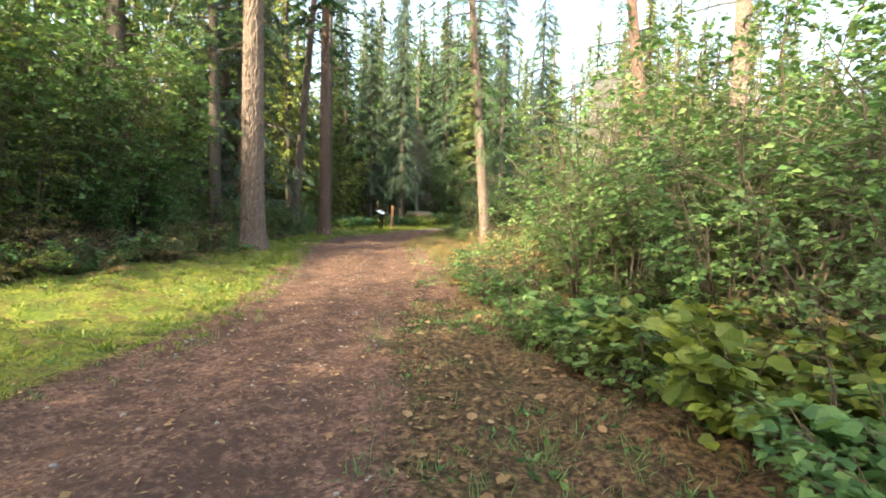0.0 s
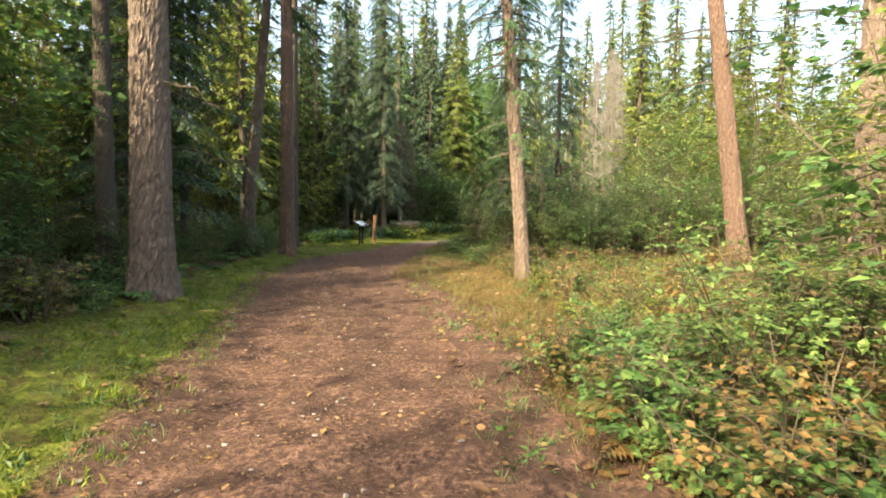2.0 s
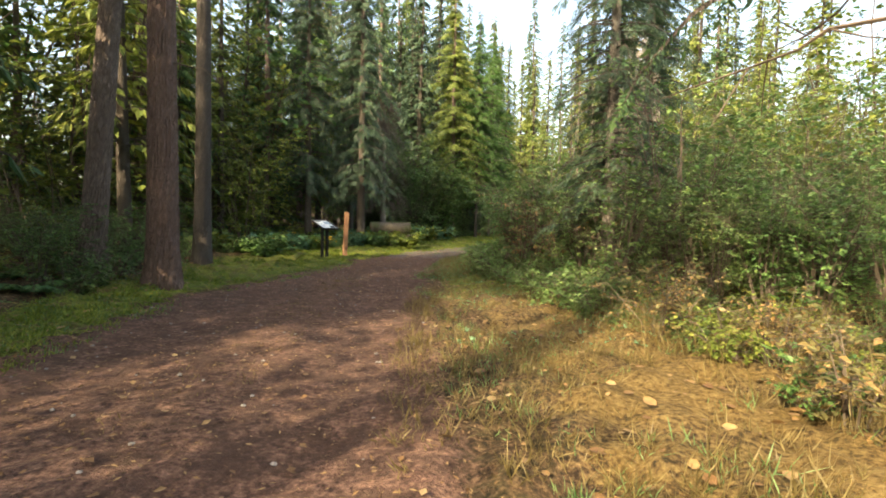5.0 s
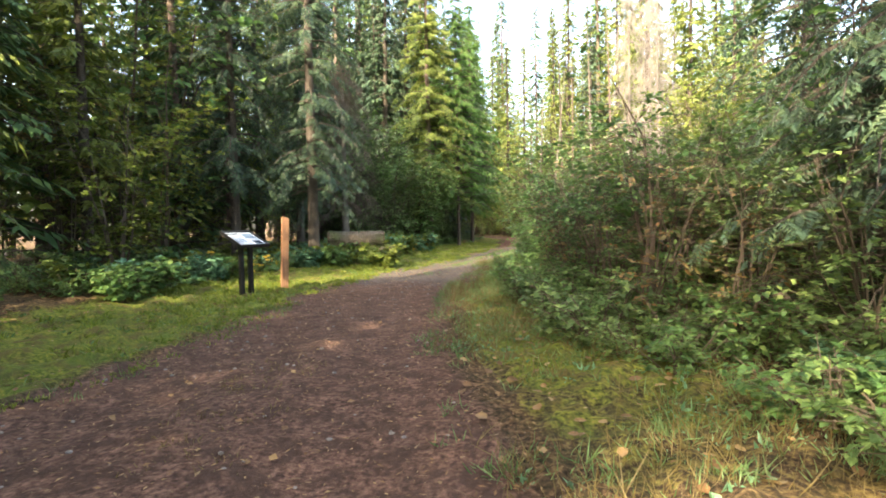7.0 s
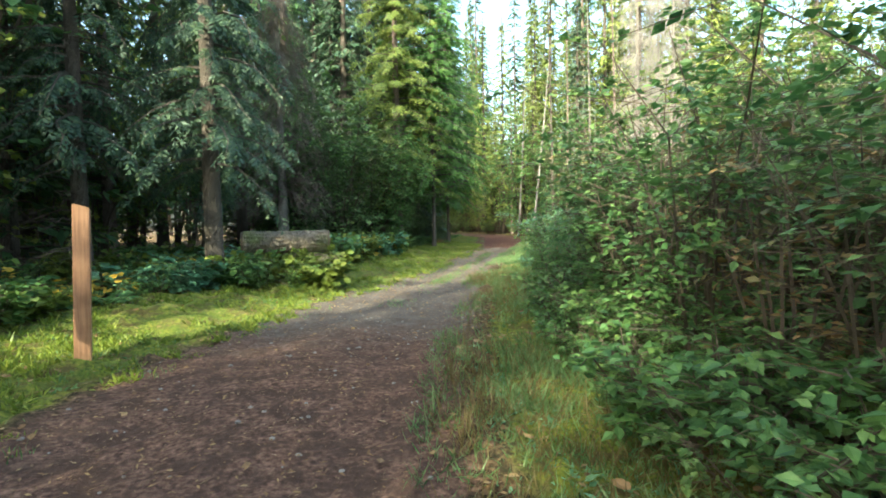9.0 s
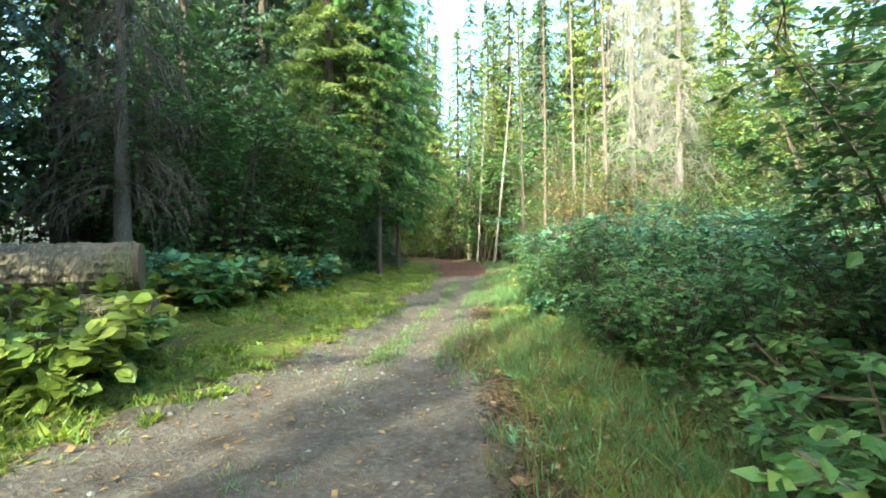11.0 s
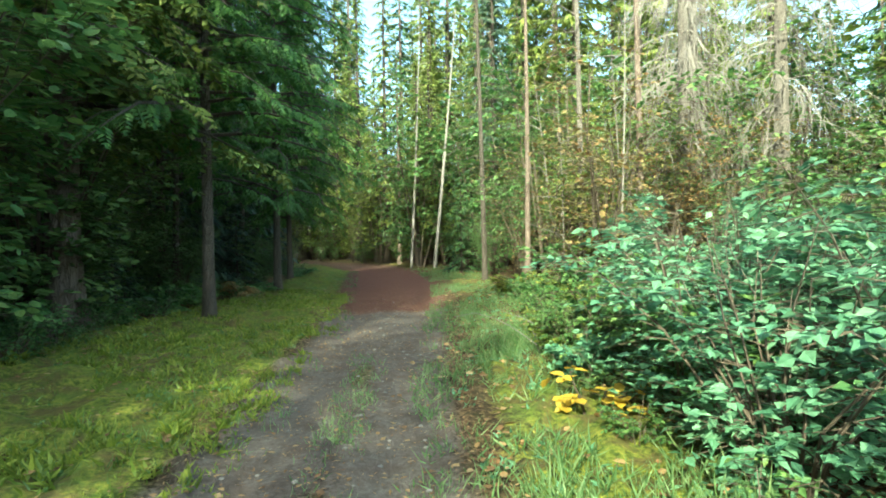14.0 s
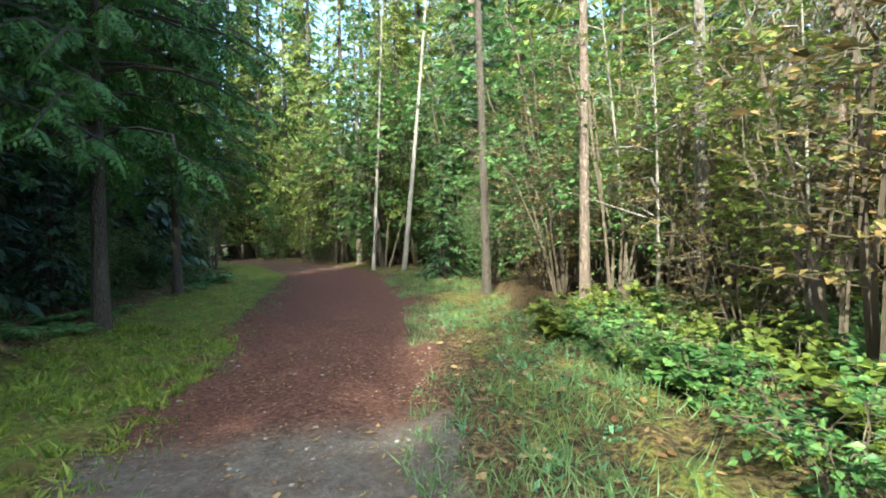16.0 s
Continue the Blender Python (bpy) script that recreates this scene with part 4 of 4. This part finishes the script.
scatter(YOUNG[:1], 26, 44, 66, lambda y: mossy(y) - 2.0, lambda y: mossy(y) - 7, 30, (0.8, 1.5), 0.9)
scatter(LOW + BRACKEN + FERN + BROWN[:1], 90, 4, 13, lambda y: mossy(y) + 0.1, lambda y: mossy(y) - 3.5, 21, (0.7, 1.2), 0.3)
scatter(TALL + TALL2[:1], 30, 5, 12, lambda y: mossy(y) - 1.5, lambda y: mossy(y) - 6.5, 22, (0.8, 1.4), 0.6)
scatter(FERN + LOW, 70, 12, 27, lambda y: mossy(y) - 0.3, lambda y: mossy(y) - 5.0, 23, (0.6, 1.1), 0.35)
scatter(BIGLEAF[:2] + BIGLEAF + LOW[:2] + FERN, 140, 26, 41, lambda y: mossy(y) + 0.15, lambda y: mossy(y) - 3.0, 24, (0.65, 1.05), 0.3)
scatter(BIGLEAF[1:] + FERN[1:] + LOW[:1], 34, 32.0, 33.25, lambda y: -2.75, lambda y: -5.6, 42, (0.75, 1.05), 0.22)
scatter(BIGLEAF[:2] + LOW[:1], 16, 31.0, 34.2, lambda y: mossy(y) + 0.45, lambda y: mossy(y) - 0.6, 31, (0.6, 0.9), 0.25)
# Lime kind doubled: lighter leaf colour makes up for light missing under the bushes.
scatter(BIGLEAF + BIGLEAF[2:], 46, 34.6, 41, lambda y: mossy(y) + 0.35, lambda y: mossy(y) - 1.3, 32, (0.95, 1.35), 0.28)
scatter(YELLOW, 16, 34.5, 40, lambda y: mossy(y) + 0.2, lambda y: mossy(y) - 1.0, 33, (0.9, 1.25), 0.4)
scatter(BRACKEN + BROWN[:1], 26, 5, 11.5, lambda y: mossy(y) + 0.25, lambda y: mossy(y) - 1.3, 34, (0.7, 1.1), 0.3)
scatter(YELLOW, 12, 27, 40, lambda y: mossy(y) - 0.3, lambda y: mossy(y) - 1.6, 25, (0.6, 1.0), 0.5)
for bx, by, s, r in ((-3.9, 40.0, 1.25, 0.3), (-3.1, 42.2, 1.2, 1.7), (-5.4, 42.0, 1.4, 2.9), (-2.7, 44.2, 1.0, 4.0), (-5.1, 38.6, 1.0, 5.0), (-6.8, 40.2, 1.3, 1.0)):
    copy_thing(DARKB[int(r) % 2], Matrix.LocRotScale((bx, by, 0.15), Euler((0, 0, r)), (s, s, s)))
scatter([LOW[0], LOW[3]] + BIGLEAF[1:2], 40, 38, 47, lambda y: mossy(y) + 0.1, lambda y: mossy(y) - 1.6, 49, (0.5, 0.85), 0.3)
scatter(FERN + LOW[1:2], 60, 40, 60, lambda y: mossy(y) - 0.1, lambda y: mossy(y) - 3.5, 26, (0.5, 1.0), 0.35)
scatter(THICK[2:] + TALL2[:1], 40, 62, 84, lambda y: mossy(y) - 0.5, lambda y: mossy(y) - 8.0, 27, (0.7, 1.4), 0.7)
for plant in SEEDS:
    for ob in plant.children_recursive:
        bpy.data.objects.remove(ob)
    bpy.data.objects.remove(plant)



def dry_stalks(x, y, n, height, seed):
    """Arching dead stalks, each a part of its own."""
    rng = np.random.default_rng(seed)
    root = thing("dead_stalks", "pale dead stalks arching out of the shrubs", "dead plant")
    for _ in range(n):
        a = rng.uniform(0, 6.28)
        u = np.linspace(0, 1, 7)[:, None]
        reach = height * rng.uniform(0.4, 1.1)
        p = np.array([[math.cos(a), math.sin(a), 0]]) * (0.05 + reach * u ** 1.4) + np.array([[0, 0, 1.0]]) * height * rng.uniform(0.6, 1.0) * (u - 0.45 * u ** 3)
        p[1:] += rng.normal(0, 0.02, (6, 3))
        child("stalk", mesh_of("stalk", *tubes([p], [np.linspace(0.006, 0.002, 7)], 5), M_PALE), root)
    root.location = (x, y, float(rise(x, y)) - 0.02)


for k, (dx, dy, dn, dh) in enumerate(((1.75, 32.4, 7, 1.1), (1.3, 33.6, 6, 0.9), (2.3, 31.6, 6, 1.3), (4.85, 5.66, 5, 0.9), (4.01, 7.40, 5, 0.8), (2.6, 41.6, 5, 0.9), (1.0, 26.8, 5, 1.0), (-2.44, 7.92, 6, 1.0))):
    dry_stalks(dx, dy, dn, dh, 600 + k)

# ---- the forest behind ----
BACK = []
for i, (leaf, bark, h, sp, dr) in enumerate(((M_FIR, M_BARK, 20, 2.6, 0.35), (M_FIR_DARK, M_BARK_DARK, 17, 2.3, 0.5), (M_FIR_LIGHT, M_BARK_DARK, 18, 2.5, 0.35), (M_FIR_BLUE, M_BARK_DARK, 15, 2.2, 0.3))):
    BACK.append(conifer("fir_tree", "forest fir clothed with needle branches", 0, 0, h, 0.2, 1.6 + i * 0.4, sp, 190, 30, bark, leaf, 400 + i * 10, False, (0, 0), "forest trees", droop=dr, hang=0.55, spray=0.38, width=0.13, cheap=True))


rng = np.random.default_rng(909)
spots = []
# The last two zones stand unseen behind the start, added for their shadows.
for zone, (x0, x1, y0, y1, n, kinds, free) in enumerate(((-15, -7.5, 8, 20, 4, (0, 2), 2.0), (-16, -7.5, 22, 40, 18, (2, 2, 0), 2.0), (-26, -15, 6, 44, 5, (0, 2), 3.0), (-14, -3.6, 46, 66, 36, (0, 1, 1), 1.7), (-24, 5, 66, 92, 56, (0, 2, 2), 2.2), (9, 30, 60, 92, 60, (0, 2, 2, 3), 2.2), (11, 32, 30, 60, 15, (2, 3, 0), 2.6), (-7, -1, -20, -7, 9, (0, 1), 1.8), (0, 26, -32, -9, 16, (0, 1), 2.8))):
    got = 0
    for _ in range(n * 14):
        if got >= n:
            break
        x, y = rng.uniform(x0, x1), rng.uniform(y0, y1)
        x += float(bend(y))
        if along(ROW_L, y) - 3.5 < x < along(ROW_R, y) + 3.5 and -10 < y < 82:
            continue
        if any((x - a) ** 2 + (y - b) ** 2 < free * free for a, b in spots):
            continue
        kind = kinds[rng.integers(len(kinds))]
        s = rng.uniform(0.6, 1.15)
        if zone == 6:
            s *= 0.75
        if zone in (4, 5):
            s *= 1.5 if zone == 4 else 1.4
        if shades(x, y, 18 * s, 2.0 * s):
            continue
        spots.append((x, y))
        got += 1
        copy_thing(BACK[kind], Matrix.LocRotScale((x, y, float(rise(x, y))), Euler((rng.normal(0, 0.012), rng.normal(0, 0.012), rng.uniform(0, 6.28))), (s, s, s)))
# Firs at negative y are unseen, added to shade the track's start and shrubs.
# Those at y 8 to 12 and 33 to 39 are added shade casters too.
for kind, x, y, s in ((1, 0.43, -2.39, 0.6), (1, 1.95, -2.58, 0.62), (1, 3.87, -2.73, 0.46), (1, -1.44, -5.44, 0.62), (1, -0.32, -4.35, 0.56), (1, 1.02, -4.85, 0.6), (1, -2.14, -6.89, 0.62), (0, 2.34, -6.46, 0.8), (1, 4.62, -8.80, 0.9), (0, 0.47, -9.61, 0.9), (2, -7.71, 11.34, 1.0), (0, -9.30, 8.42, 1.1), (0, -8.60, 33.00, 0.8), (1, -6.40, 38.40, 0.8), (2, 5.90, 63.50, 0.62), (0, 5.40, 66.50, 0.62), (2, 4.60, 70.50, 0.72), (2, 6.90, 65.00, 0.7), (2, 5.10, 69.50, 1.05), (2, 3.90, 74.50, 1.15), (0, 6.60, 72.00, 1.15), (2, 2.60, 79.50, 1.2), (2, 7.60, 67.50, 1.1), (1, -10.20, 35.60, 0.9), (1, -5.40, 46.80, 0.8), (1, -6.60, 49.00, 0.9), (1, -4.90, 51.50, 0.85), (1, -4.20, 56.00, 0.9), (1, -7.40, 53.40, 1.0), (1, -3.60, 60.50, 0.9)):
    copy_thing(BACK[kind], Matrix.LocRotScale((x, y, float(rise(x, y))), Euler((0, 0, x * 3)), (s, s, s)))
far_x = float(along(ROW_R, 80.0))
for k in range(12):
    x, y, s = far_x - 7.5 + 1.3 * k, 85.0 + 4.5 * (k % 3), 0.95 + 0.1 * (k * 5 % 4)
    copy_thing(BACK[(2, 0, 2, 3)[k % 4]], Matrix.LocRotScale((x, y, float(rise(x, y))), Euler((0, 0, k * 1.7)), (s, s, s)))
for tree in BACK:
    for ob in tree.children_recursive:
        bpy.data.objects.remove(ob)
    bpy.data.objects.remove(tree)

# ---- things beside the track ----


def box(bm, size, at=(0, 0, 0), turn=None, bevel=0.004):
    made = bmesh.ops.create_cube(bm, size=1.0)["verts"]
    m = Matrix.Translation(at) @ (turn or Matrix.Identity(4)) @ Matrix.Diagonal((*size, 1))
    bmesh.ops.transform(bm, matrix=m, verts=made)
    if bevel:
        edges = list({e for v in made for e in v.link_edges})
        bmesh.ops.bevel(bm, geom=edges, offset=bevel, segments=2, affect="EDGES")


def info_sign(x, y, turn):
    root = thing("info_sign", "black-framed information panel sloping on two black posts", "sign")
    tilt = Matrix.Rotation(radians(25), 4, "X")
    for sx in (-0.085, 0.085):
        bm = bmesh.new()
        box(bm, (0.065, 0.065, 0.93), (sx, 0, 0.335))
        part("post", bm, M_BLACK, root, "square black steel post")
    bm = bmesh.new()
    box(bm, (0.34, 0.07, 0.03), (0, 0, 0.80))
    part("bracket", bm, M_BLACK, root)
    top = Matrix.Translation((0, 0, 0.86)) @ tilt

    def plate(name, w, d, h, px, py, pz, mat, parent, label=""):
        b = bmesh.new()
        box(b, (w * 0.8, d, h), (0, 0, 0), None, 0.002)
        bmesh.ops.transform(b, matrix=top @ Matrix.Translation((px * 0.8, py, pz)), verts=b.verts)
        return part(name, b, mat, parent, label)
    plate("back_plate", 0.70, 0.54, 0.02, 0, 0, 0, M_BLACK, root)
    for nm, w, d, px, py in (("frame_rail", 0.70, 0.03, 0, 0.255), ("frame_rail", 0.70, 0.03, 0, -0.255), ("frame_rail", 0.03, 0.478, 0.335, 0), ("frame_rail", 0.03, 0.478, -0.335, 0)):
        plate(nm, w, d, 0.03, px, py, 0.026, M_BLACK, root)
    panel = plate("panel", 0.638, 0.476, 0.006, 0, 0, 0.014, M_PANEL, root, "glossy printed panel coloured pale as if mirroring the sky")
    plate("print_picture", 0.24, 0.17, 0.002, 0.16, 0.10, 0.019, M_PHOTO, panel)
    plate("print_picture", 0.18, 0.11, 0.002, 0.18, -0.13, 0.019, M_INK, panel)
    plate("print_title", 0.26, 0.04, 0.002, -0.15, 0.18, 0.019, M_INK, panel)
    for k in range(6):
        plate("print_line", 0.25 - 0.03 * (k % 3), 0.012, 0.002, -0.16, 0.10 - k * 0.04, 0.019, M_PHOTO, panel)
    root.matrix_world = pose(x, y, float(rise(x, y)), 0, 0, turn)
    return root


info_sign(-4.1, 26.95, 62)


def marker_post(x, y):
    root = thing("marker_post", "weathered brown square wooden marker post with slanted top", "post")
    bm = bmesh.new()
    box(bm, (0.12, 0.12, 1.62), (0, 0, 0.43), None, 0.008)
    for v in bm.verts:
        if v.co.z > 1.1:
            v.co.z += -0.28 * v.co.x - 0.12 * v.co.y
    part("timber", bm, M_POST, root)
    root.matrix_world = pose(x, y, float(rise(x, y)), 1.5, 2.0, 30)


marker_post(-3.85, 27.95)


def fallen_log(name, label, x, y, z, length, radius, turn, mat, seed, slope=0.0):
    rng = np.random.default_rng(seed)
    root = thing(name, label, "log")
    n, seg = 46, 34
    xs = np.linspace(0, length, n)
    ang = np.arange(seg) * 2 * math.pi / seg
    ph = rng.uniform(0, 6.28, 6)
    rad = radius * (1 + 0.05 * np.sin(xs * 2.3 + ph[0]))[:, None] * (1 - 0.10 + 0.10 * np.sqrt(np.abs(np.sin(ang[None] * 9 + 0.8 * np.sin(xs * 5 + ph[1])[:, None]))) - 0.05 * (np.abs(np.sin(xs[:, None] * 9 + 2 * np.sin(ang * 4 + ph[2])[None])) < 0.2)) * (1 + rng.normal(0, 0.012, (n, seg)))
    v = np.stack([-xs[:, None] * np.ones(seg)[None], np.cos(ang)[None] * rad, np.sin(ang)[None] * rad], -1).reshape(-1, 3)
    i = np.arange(n - 1)[:, None] * seg
    j = np.arange(seg)[None]
    k = (j + 1) % seg
    child("bark", mesh_of("bark", v, np.stack([i + j, i + seg + j, i + seg + k, i + k], -1).reshape(-1, 4), mat), root)
    for at in (0.012, -length - 0.012):
        bm = bmesh.new()
        bmesh.ops.create_cone(bm, cap_ends=True, segments=30, radius1=radius * 0.93, radius2=radius * 0.93, depth=0.05)
        bmesh.ops.transform(bm, matrix=Matrix.Translation((at, 0, 0)) @ Matrix.Rotation(radians(90), 4, "Y"), verts=bm.verts)
        part("cut_end", bm, M_CUT, root, "brown sawn log end")
    root.matrix_world = pose(x, y, z, 0, slope, turn)


fallen_log("mossy_log", "low moss-covered rotting log on the verge", -2.85, 33.5, 0.33, 2.8, 0.25, 12, M_MOSSLOG, 5)
fallen_log("cut_log", "thick sawn log with cracked grey bark lying on a mossy log", -3.0, 33.6, 0.795, 1.5, 0.22, 15, M_BARK_LOG, 6)

# ---- grass, moss, fallen leaves ----


def tufts(name, label, mat, count, ylo, yhi, inner, outer, length, width, seed, clump=7, lean=0.5, category="grass", keep=None):
    rng = np.random.default_rng(seed)
    n = count // clump
    y = rng.uniform(ylo, yhi, n)
    x0, x1 = inner(y), outer(y)
    x = x0 + (x1 - x0) * rng.uniform(0, 1, n)
    if keep is not None:
        ok = keep(x, y, rng)
        x, y = x[ok], y[ok]
        n = len(x)
    x = np.repeat(x, clump) + rng.normal(0, 0.035, n * clump)
    y = np.repeat(y, clump) + rng.normal(0, 0.035, n * clump)
    base = np.stack([x, y, rise(x, y) - 0.012], -1)
    axis = np.stack([rng.normal(0, lean, n * clump), rng.normal(0, lean, n * clump), np.ones(n * clump)], -1)
    le = length * rng.uniform(0.4, 1.3, n * clump) * np.repeat(rng.uniform(0.6, 1.2, n), clump)
    nrm = rng.normal(0, 1, (n * clump, 3))
    v, f = slips(base, axis, nrm, le, np.full(n * clump, width) * rng.uniform(0.6, 1.2, n * clump), 0.1, 0.4, 0.25)
    tagged(new(name, mesh_of(name, v, f, mat)), label, category, kind="stuff")


def ragged(x, y, rng):
    return np.sin(x * 1.7 + y * 0.8) + np.sin(y * 1.9 - x * 1.1) + np.sin(x * 4.1 + 2) * np.sin(y * 3.7) > rng.uniform(-1.6, 1.6, len(x))


def edge_l(y):
    return along(ROW_L, y)


def edge_r(y):
    return along(ROW_R, y)


tufts("moss", "yellow-green moss and short grass on the verge", M_MOSS, 110000, 1.5, 50, lambda y: edge_l(y) + 0.2, lambda y: mossy(y) - 0.3, 0.055, 0.006, 51, 9, 0.8, "moss", ragged)
tufts("moss", "lumpy yellow-green moss cushions on the verge", M_MOSS, 60000, 26, 50, lambda y: edge_l(y) + 0.1, lambda y: mossy(y) + 0.1, 0.10, 0.011, 81, 22, 0.9, "moss", ragged)
tufts("moss", "lumpy yellow-green moss cushions in the sun", M_MOSS, 26000, 2, 26, lambda y: edge_l(y) - 0.1, lambda y: mossy(y) + 0.1, 0.085, 0.010, 82, 18, 0.9, "moss", ragged)
tufts("dry_grass", "dry grass stems among the green verge grass", M_DRY, 16000, 19, 34, lambda y: edge_r(y) - 0.1, lambda y: bush(y) + 0.4, 0.22, 0.0028, 47, 5, 0.5, "grass", ragged)
tufts("weeds", "small broad-leaved weeds in the mossy verge", M_GRASS, 26000, 2, 50, lambda y: edge_l(y) - 0.2, lambda y: mossy(y) - 0.6, 0.055, 0.013, 50, 6, 1.6, "weeds", ragged)
tufts("weeds", "small broad-leaved weeds beside the track", M_LEAF_BLUE, 16000, 18, 50, lambda y: edge_r(y) + 0.1, lambda y: bush(y) + 0.8, 0.06, 0.014, 49, 6, 1.4, "weeds", ragged)
tufts("weeds", "small green weeds in leaf litter", M_LEAF, 7000, 1.5, 12, lambda y: edge_r(y) + 0.1, lambda y: bush(y) + 0.8, 0.06, 0.015, 48, 6, 1.4, "weeds", ragged)
tufts("grass", "short green grass along the track's edges", M_GRASS, 20000, 1.5, 60, lambda y: edge_l(y) + 0.3, lambda y: edge_l(y) - 0.9, 0.09, 0.0035, 52, 8, 0.5, "grass", ragged)
tufts("grass", "long green grass on the shady verge", M_GRASS, 68000, 21, 60, lambda y: edge_r(y) - 0.2, lambda y: bush(y) + 0.5, 0.12, 0.004, 53, 9, 0.65, "grass", ragged)
tufts("grass", "tall lush grass at the foot of the shrubs", M_GRASS, 20000, 26.5, 46, lambda y: edge_r(y) + 0.35, lambda y: bush(y) + 0.5, 0.2, 0.005, 54, 9, 0.6, "grass", ragged)
tufts("grass", "sparse green grass and leaf litter on the verge", M_GRASS, 9000, 1.5, 8, lambda y: edge_r(y) - 0.2, lambda y: bush(y) + 0.5, 0.09, 0.0035, 55, 7, 0.6, "grass", ragged)
tufts("dry_grass", "dry straw-yellow grass in the sun", M_DRY, 48000, 7, 20.5, lambda y: edge_r(y) - 0.3 + 0.9 * (y < 15.5), lambda y: bush(y) + 2.2, 0.16, 0.0035, 56, 9, 0.55, "grass", ragged)
tufts("dry_grass", "tall dry yellow grass among low shrubs", M_DRY, 10000, 10, 21, lambda y: bush(y), lambda y: 8.5 + bend(y), 0.38, 0.004, 57, 9, 0.4)
tufts("grass", "green grass mixed into the sunny verge", M_GRASS, 24000, 8, 25, lambda y: edge_r(y) + 0.1, lambda y: bush(y) + 3.0, 0.11, 0.0035, 60, 8, 0.6, "grass", ragged)
tufts("grass", "grass growing between the wheel tracks", M_GRASS, 7000, 30.5, 42.5, lambda y: edge_l(y) * 0.58 + edge_r(y) * 0.42, lambda y: edge_l(y) * 0.36 + edge_r(y) * 0.64, 0.07, 0.0035, 58, 8, 0.6, "grass", ragged)
tufts("dry_grass", "thin dry grass between the wheel tracks", M_DRY, 4000, 10, 23, lambda y: edge_l(y) * 0.6 + edge_r(y) * 0.4, lambda y: edge_l(y) * 0.38 + edge_r(y) * 0.62, 0.05, 0.003, 59, 8, 0.7, "grass", ragged)


def litter(name, label, mat, count, length, seed, ylo, yhi, inner, outer, broad=0.38, category="leaves"):
    rng = np.random.default_rng(seed)
    y = rng.uniform(ylo, yhi, count)
    x0, x1 = inner(y), outer(y)
    x = x0 + (x1 - x0) * rng.uniform(0, 1, count)
    base = np.stack([x, y, rise(x, y) + rng.uniform(0.008, 0.03, count)], -1)
    a = rng.uniform(0, 6.28, count)
    axis = np.stack([np.cos(a), np.sin(a), rng.normal(0, 0.15, count)], -1)
    nrm = np.array([0, 0, 1.0]) + rng.normal(0, 0.28, (count, 3))
    le = length * rng.uniform(0.4, 1.3, count)
    v, f = (blades if length > 0.05 else slips)(base, axis, nrm, le, le * broad, 0.12, 0.45, 0.05)
    tagged(new(name, mesh_of(name, v, f, mat)), label, category, kind="stuff")


litter("fallen_leaves", "pale and brown fallen leaves on the dirt track", M_FALLEN, 2600, 0.045, 61, 1.5, 48, lambda y: edge_l(y) - 0.6, lambda y: edge_r(y) + 0.6)
litter("fallen_leaves", "yellow and brown leaves fallen on the mossy verge", M_FALLEN, 3200, 0.045, 65, 1.5, 50, lambda y: edge_l(y) + 0.1, mossy)
litter("fallen_leaves", "brown leaf litter under the shrubs", M_FALLEN, 5000, 0.07, 62, 1.5, 50, edge_r, lambda y: bush(y) + 2.5)
litter("fallen_leaves", "brown leaf litter at the wood's edge", M_FALLEN, 4500, 0.065, 63, 1.5, 50, lambda y: mossy(y) + 0.8, lambda y: mossy(y) - 4.5)
litter("needle_litter", "reddish fallen needles and bark crumbs on the track", M_FALLEN, 30000, 0.034, 64, 1.5, 50, lambda y: edge_l(y) - 0.2, lambda y: edge_r(y) + 0.3, 0.16, "litter")


def pebbles(count, seed):
    rng = np.random.default_rng(seed)
    bm = bmesh.new()
    bmesh.ops.create_icosphere(bm, subdivisions=1, radius=1)
    v0 = np.array([v.co[:] for v in bm.verts])
    f0 = np.array([[v.index for v in f.verts] for f in bm.faces])
    bm.free()
    pieces = []
    for _ in range(count):
        y = rng.uniform(2, 48)
        x = rng.uniform(edge_l(y), edge_r(y))
        s = rng.uniform(0.006, 0.02) * np.array([1, rng.uniform(0.6, 1), rng.uniform(0.4, 0.7)])
        pieces.append((v0 * s * rng.uniform(0.85, 1.15, v0.shape) + np.array([x, y, float(rise(x, y)) + 0.004]), f0))
    tagged(new("pebbles", mesh_of("pebbles", *joined(pieces), M_STONE)), "small grey stones in the dirt track", "stones", kind="stuff")


pebbles(900, 71)
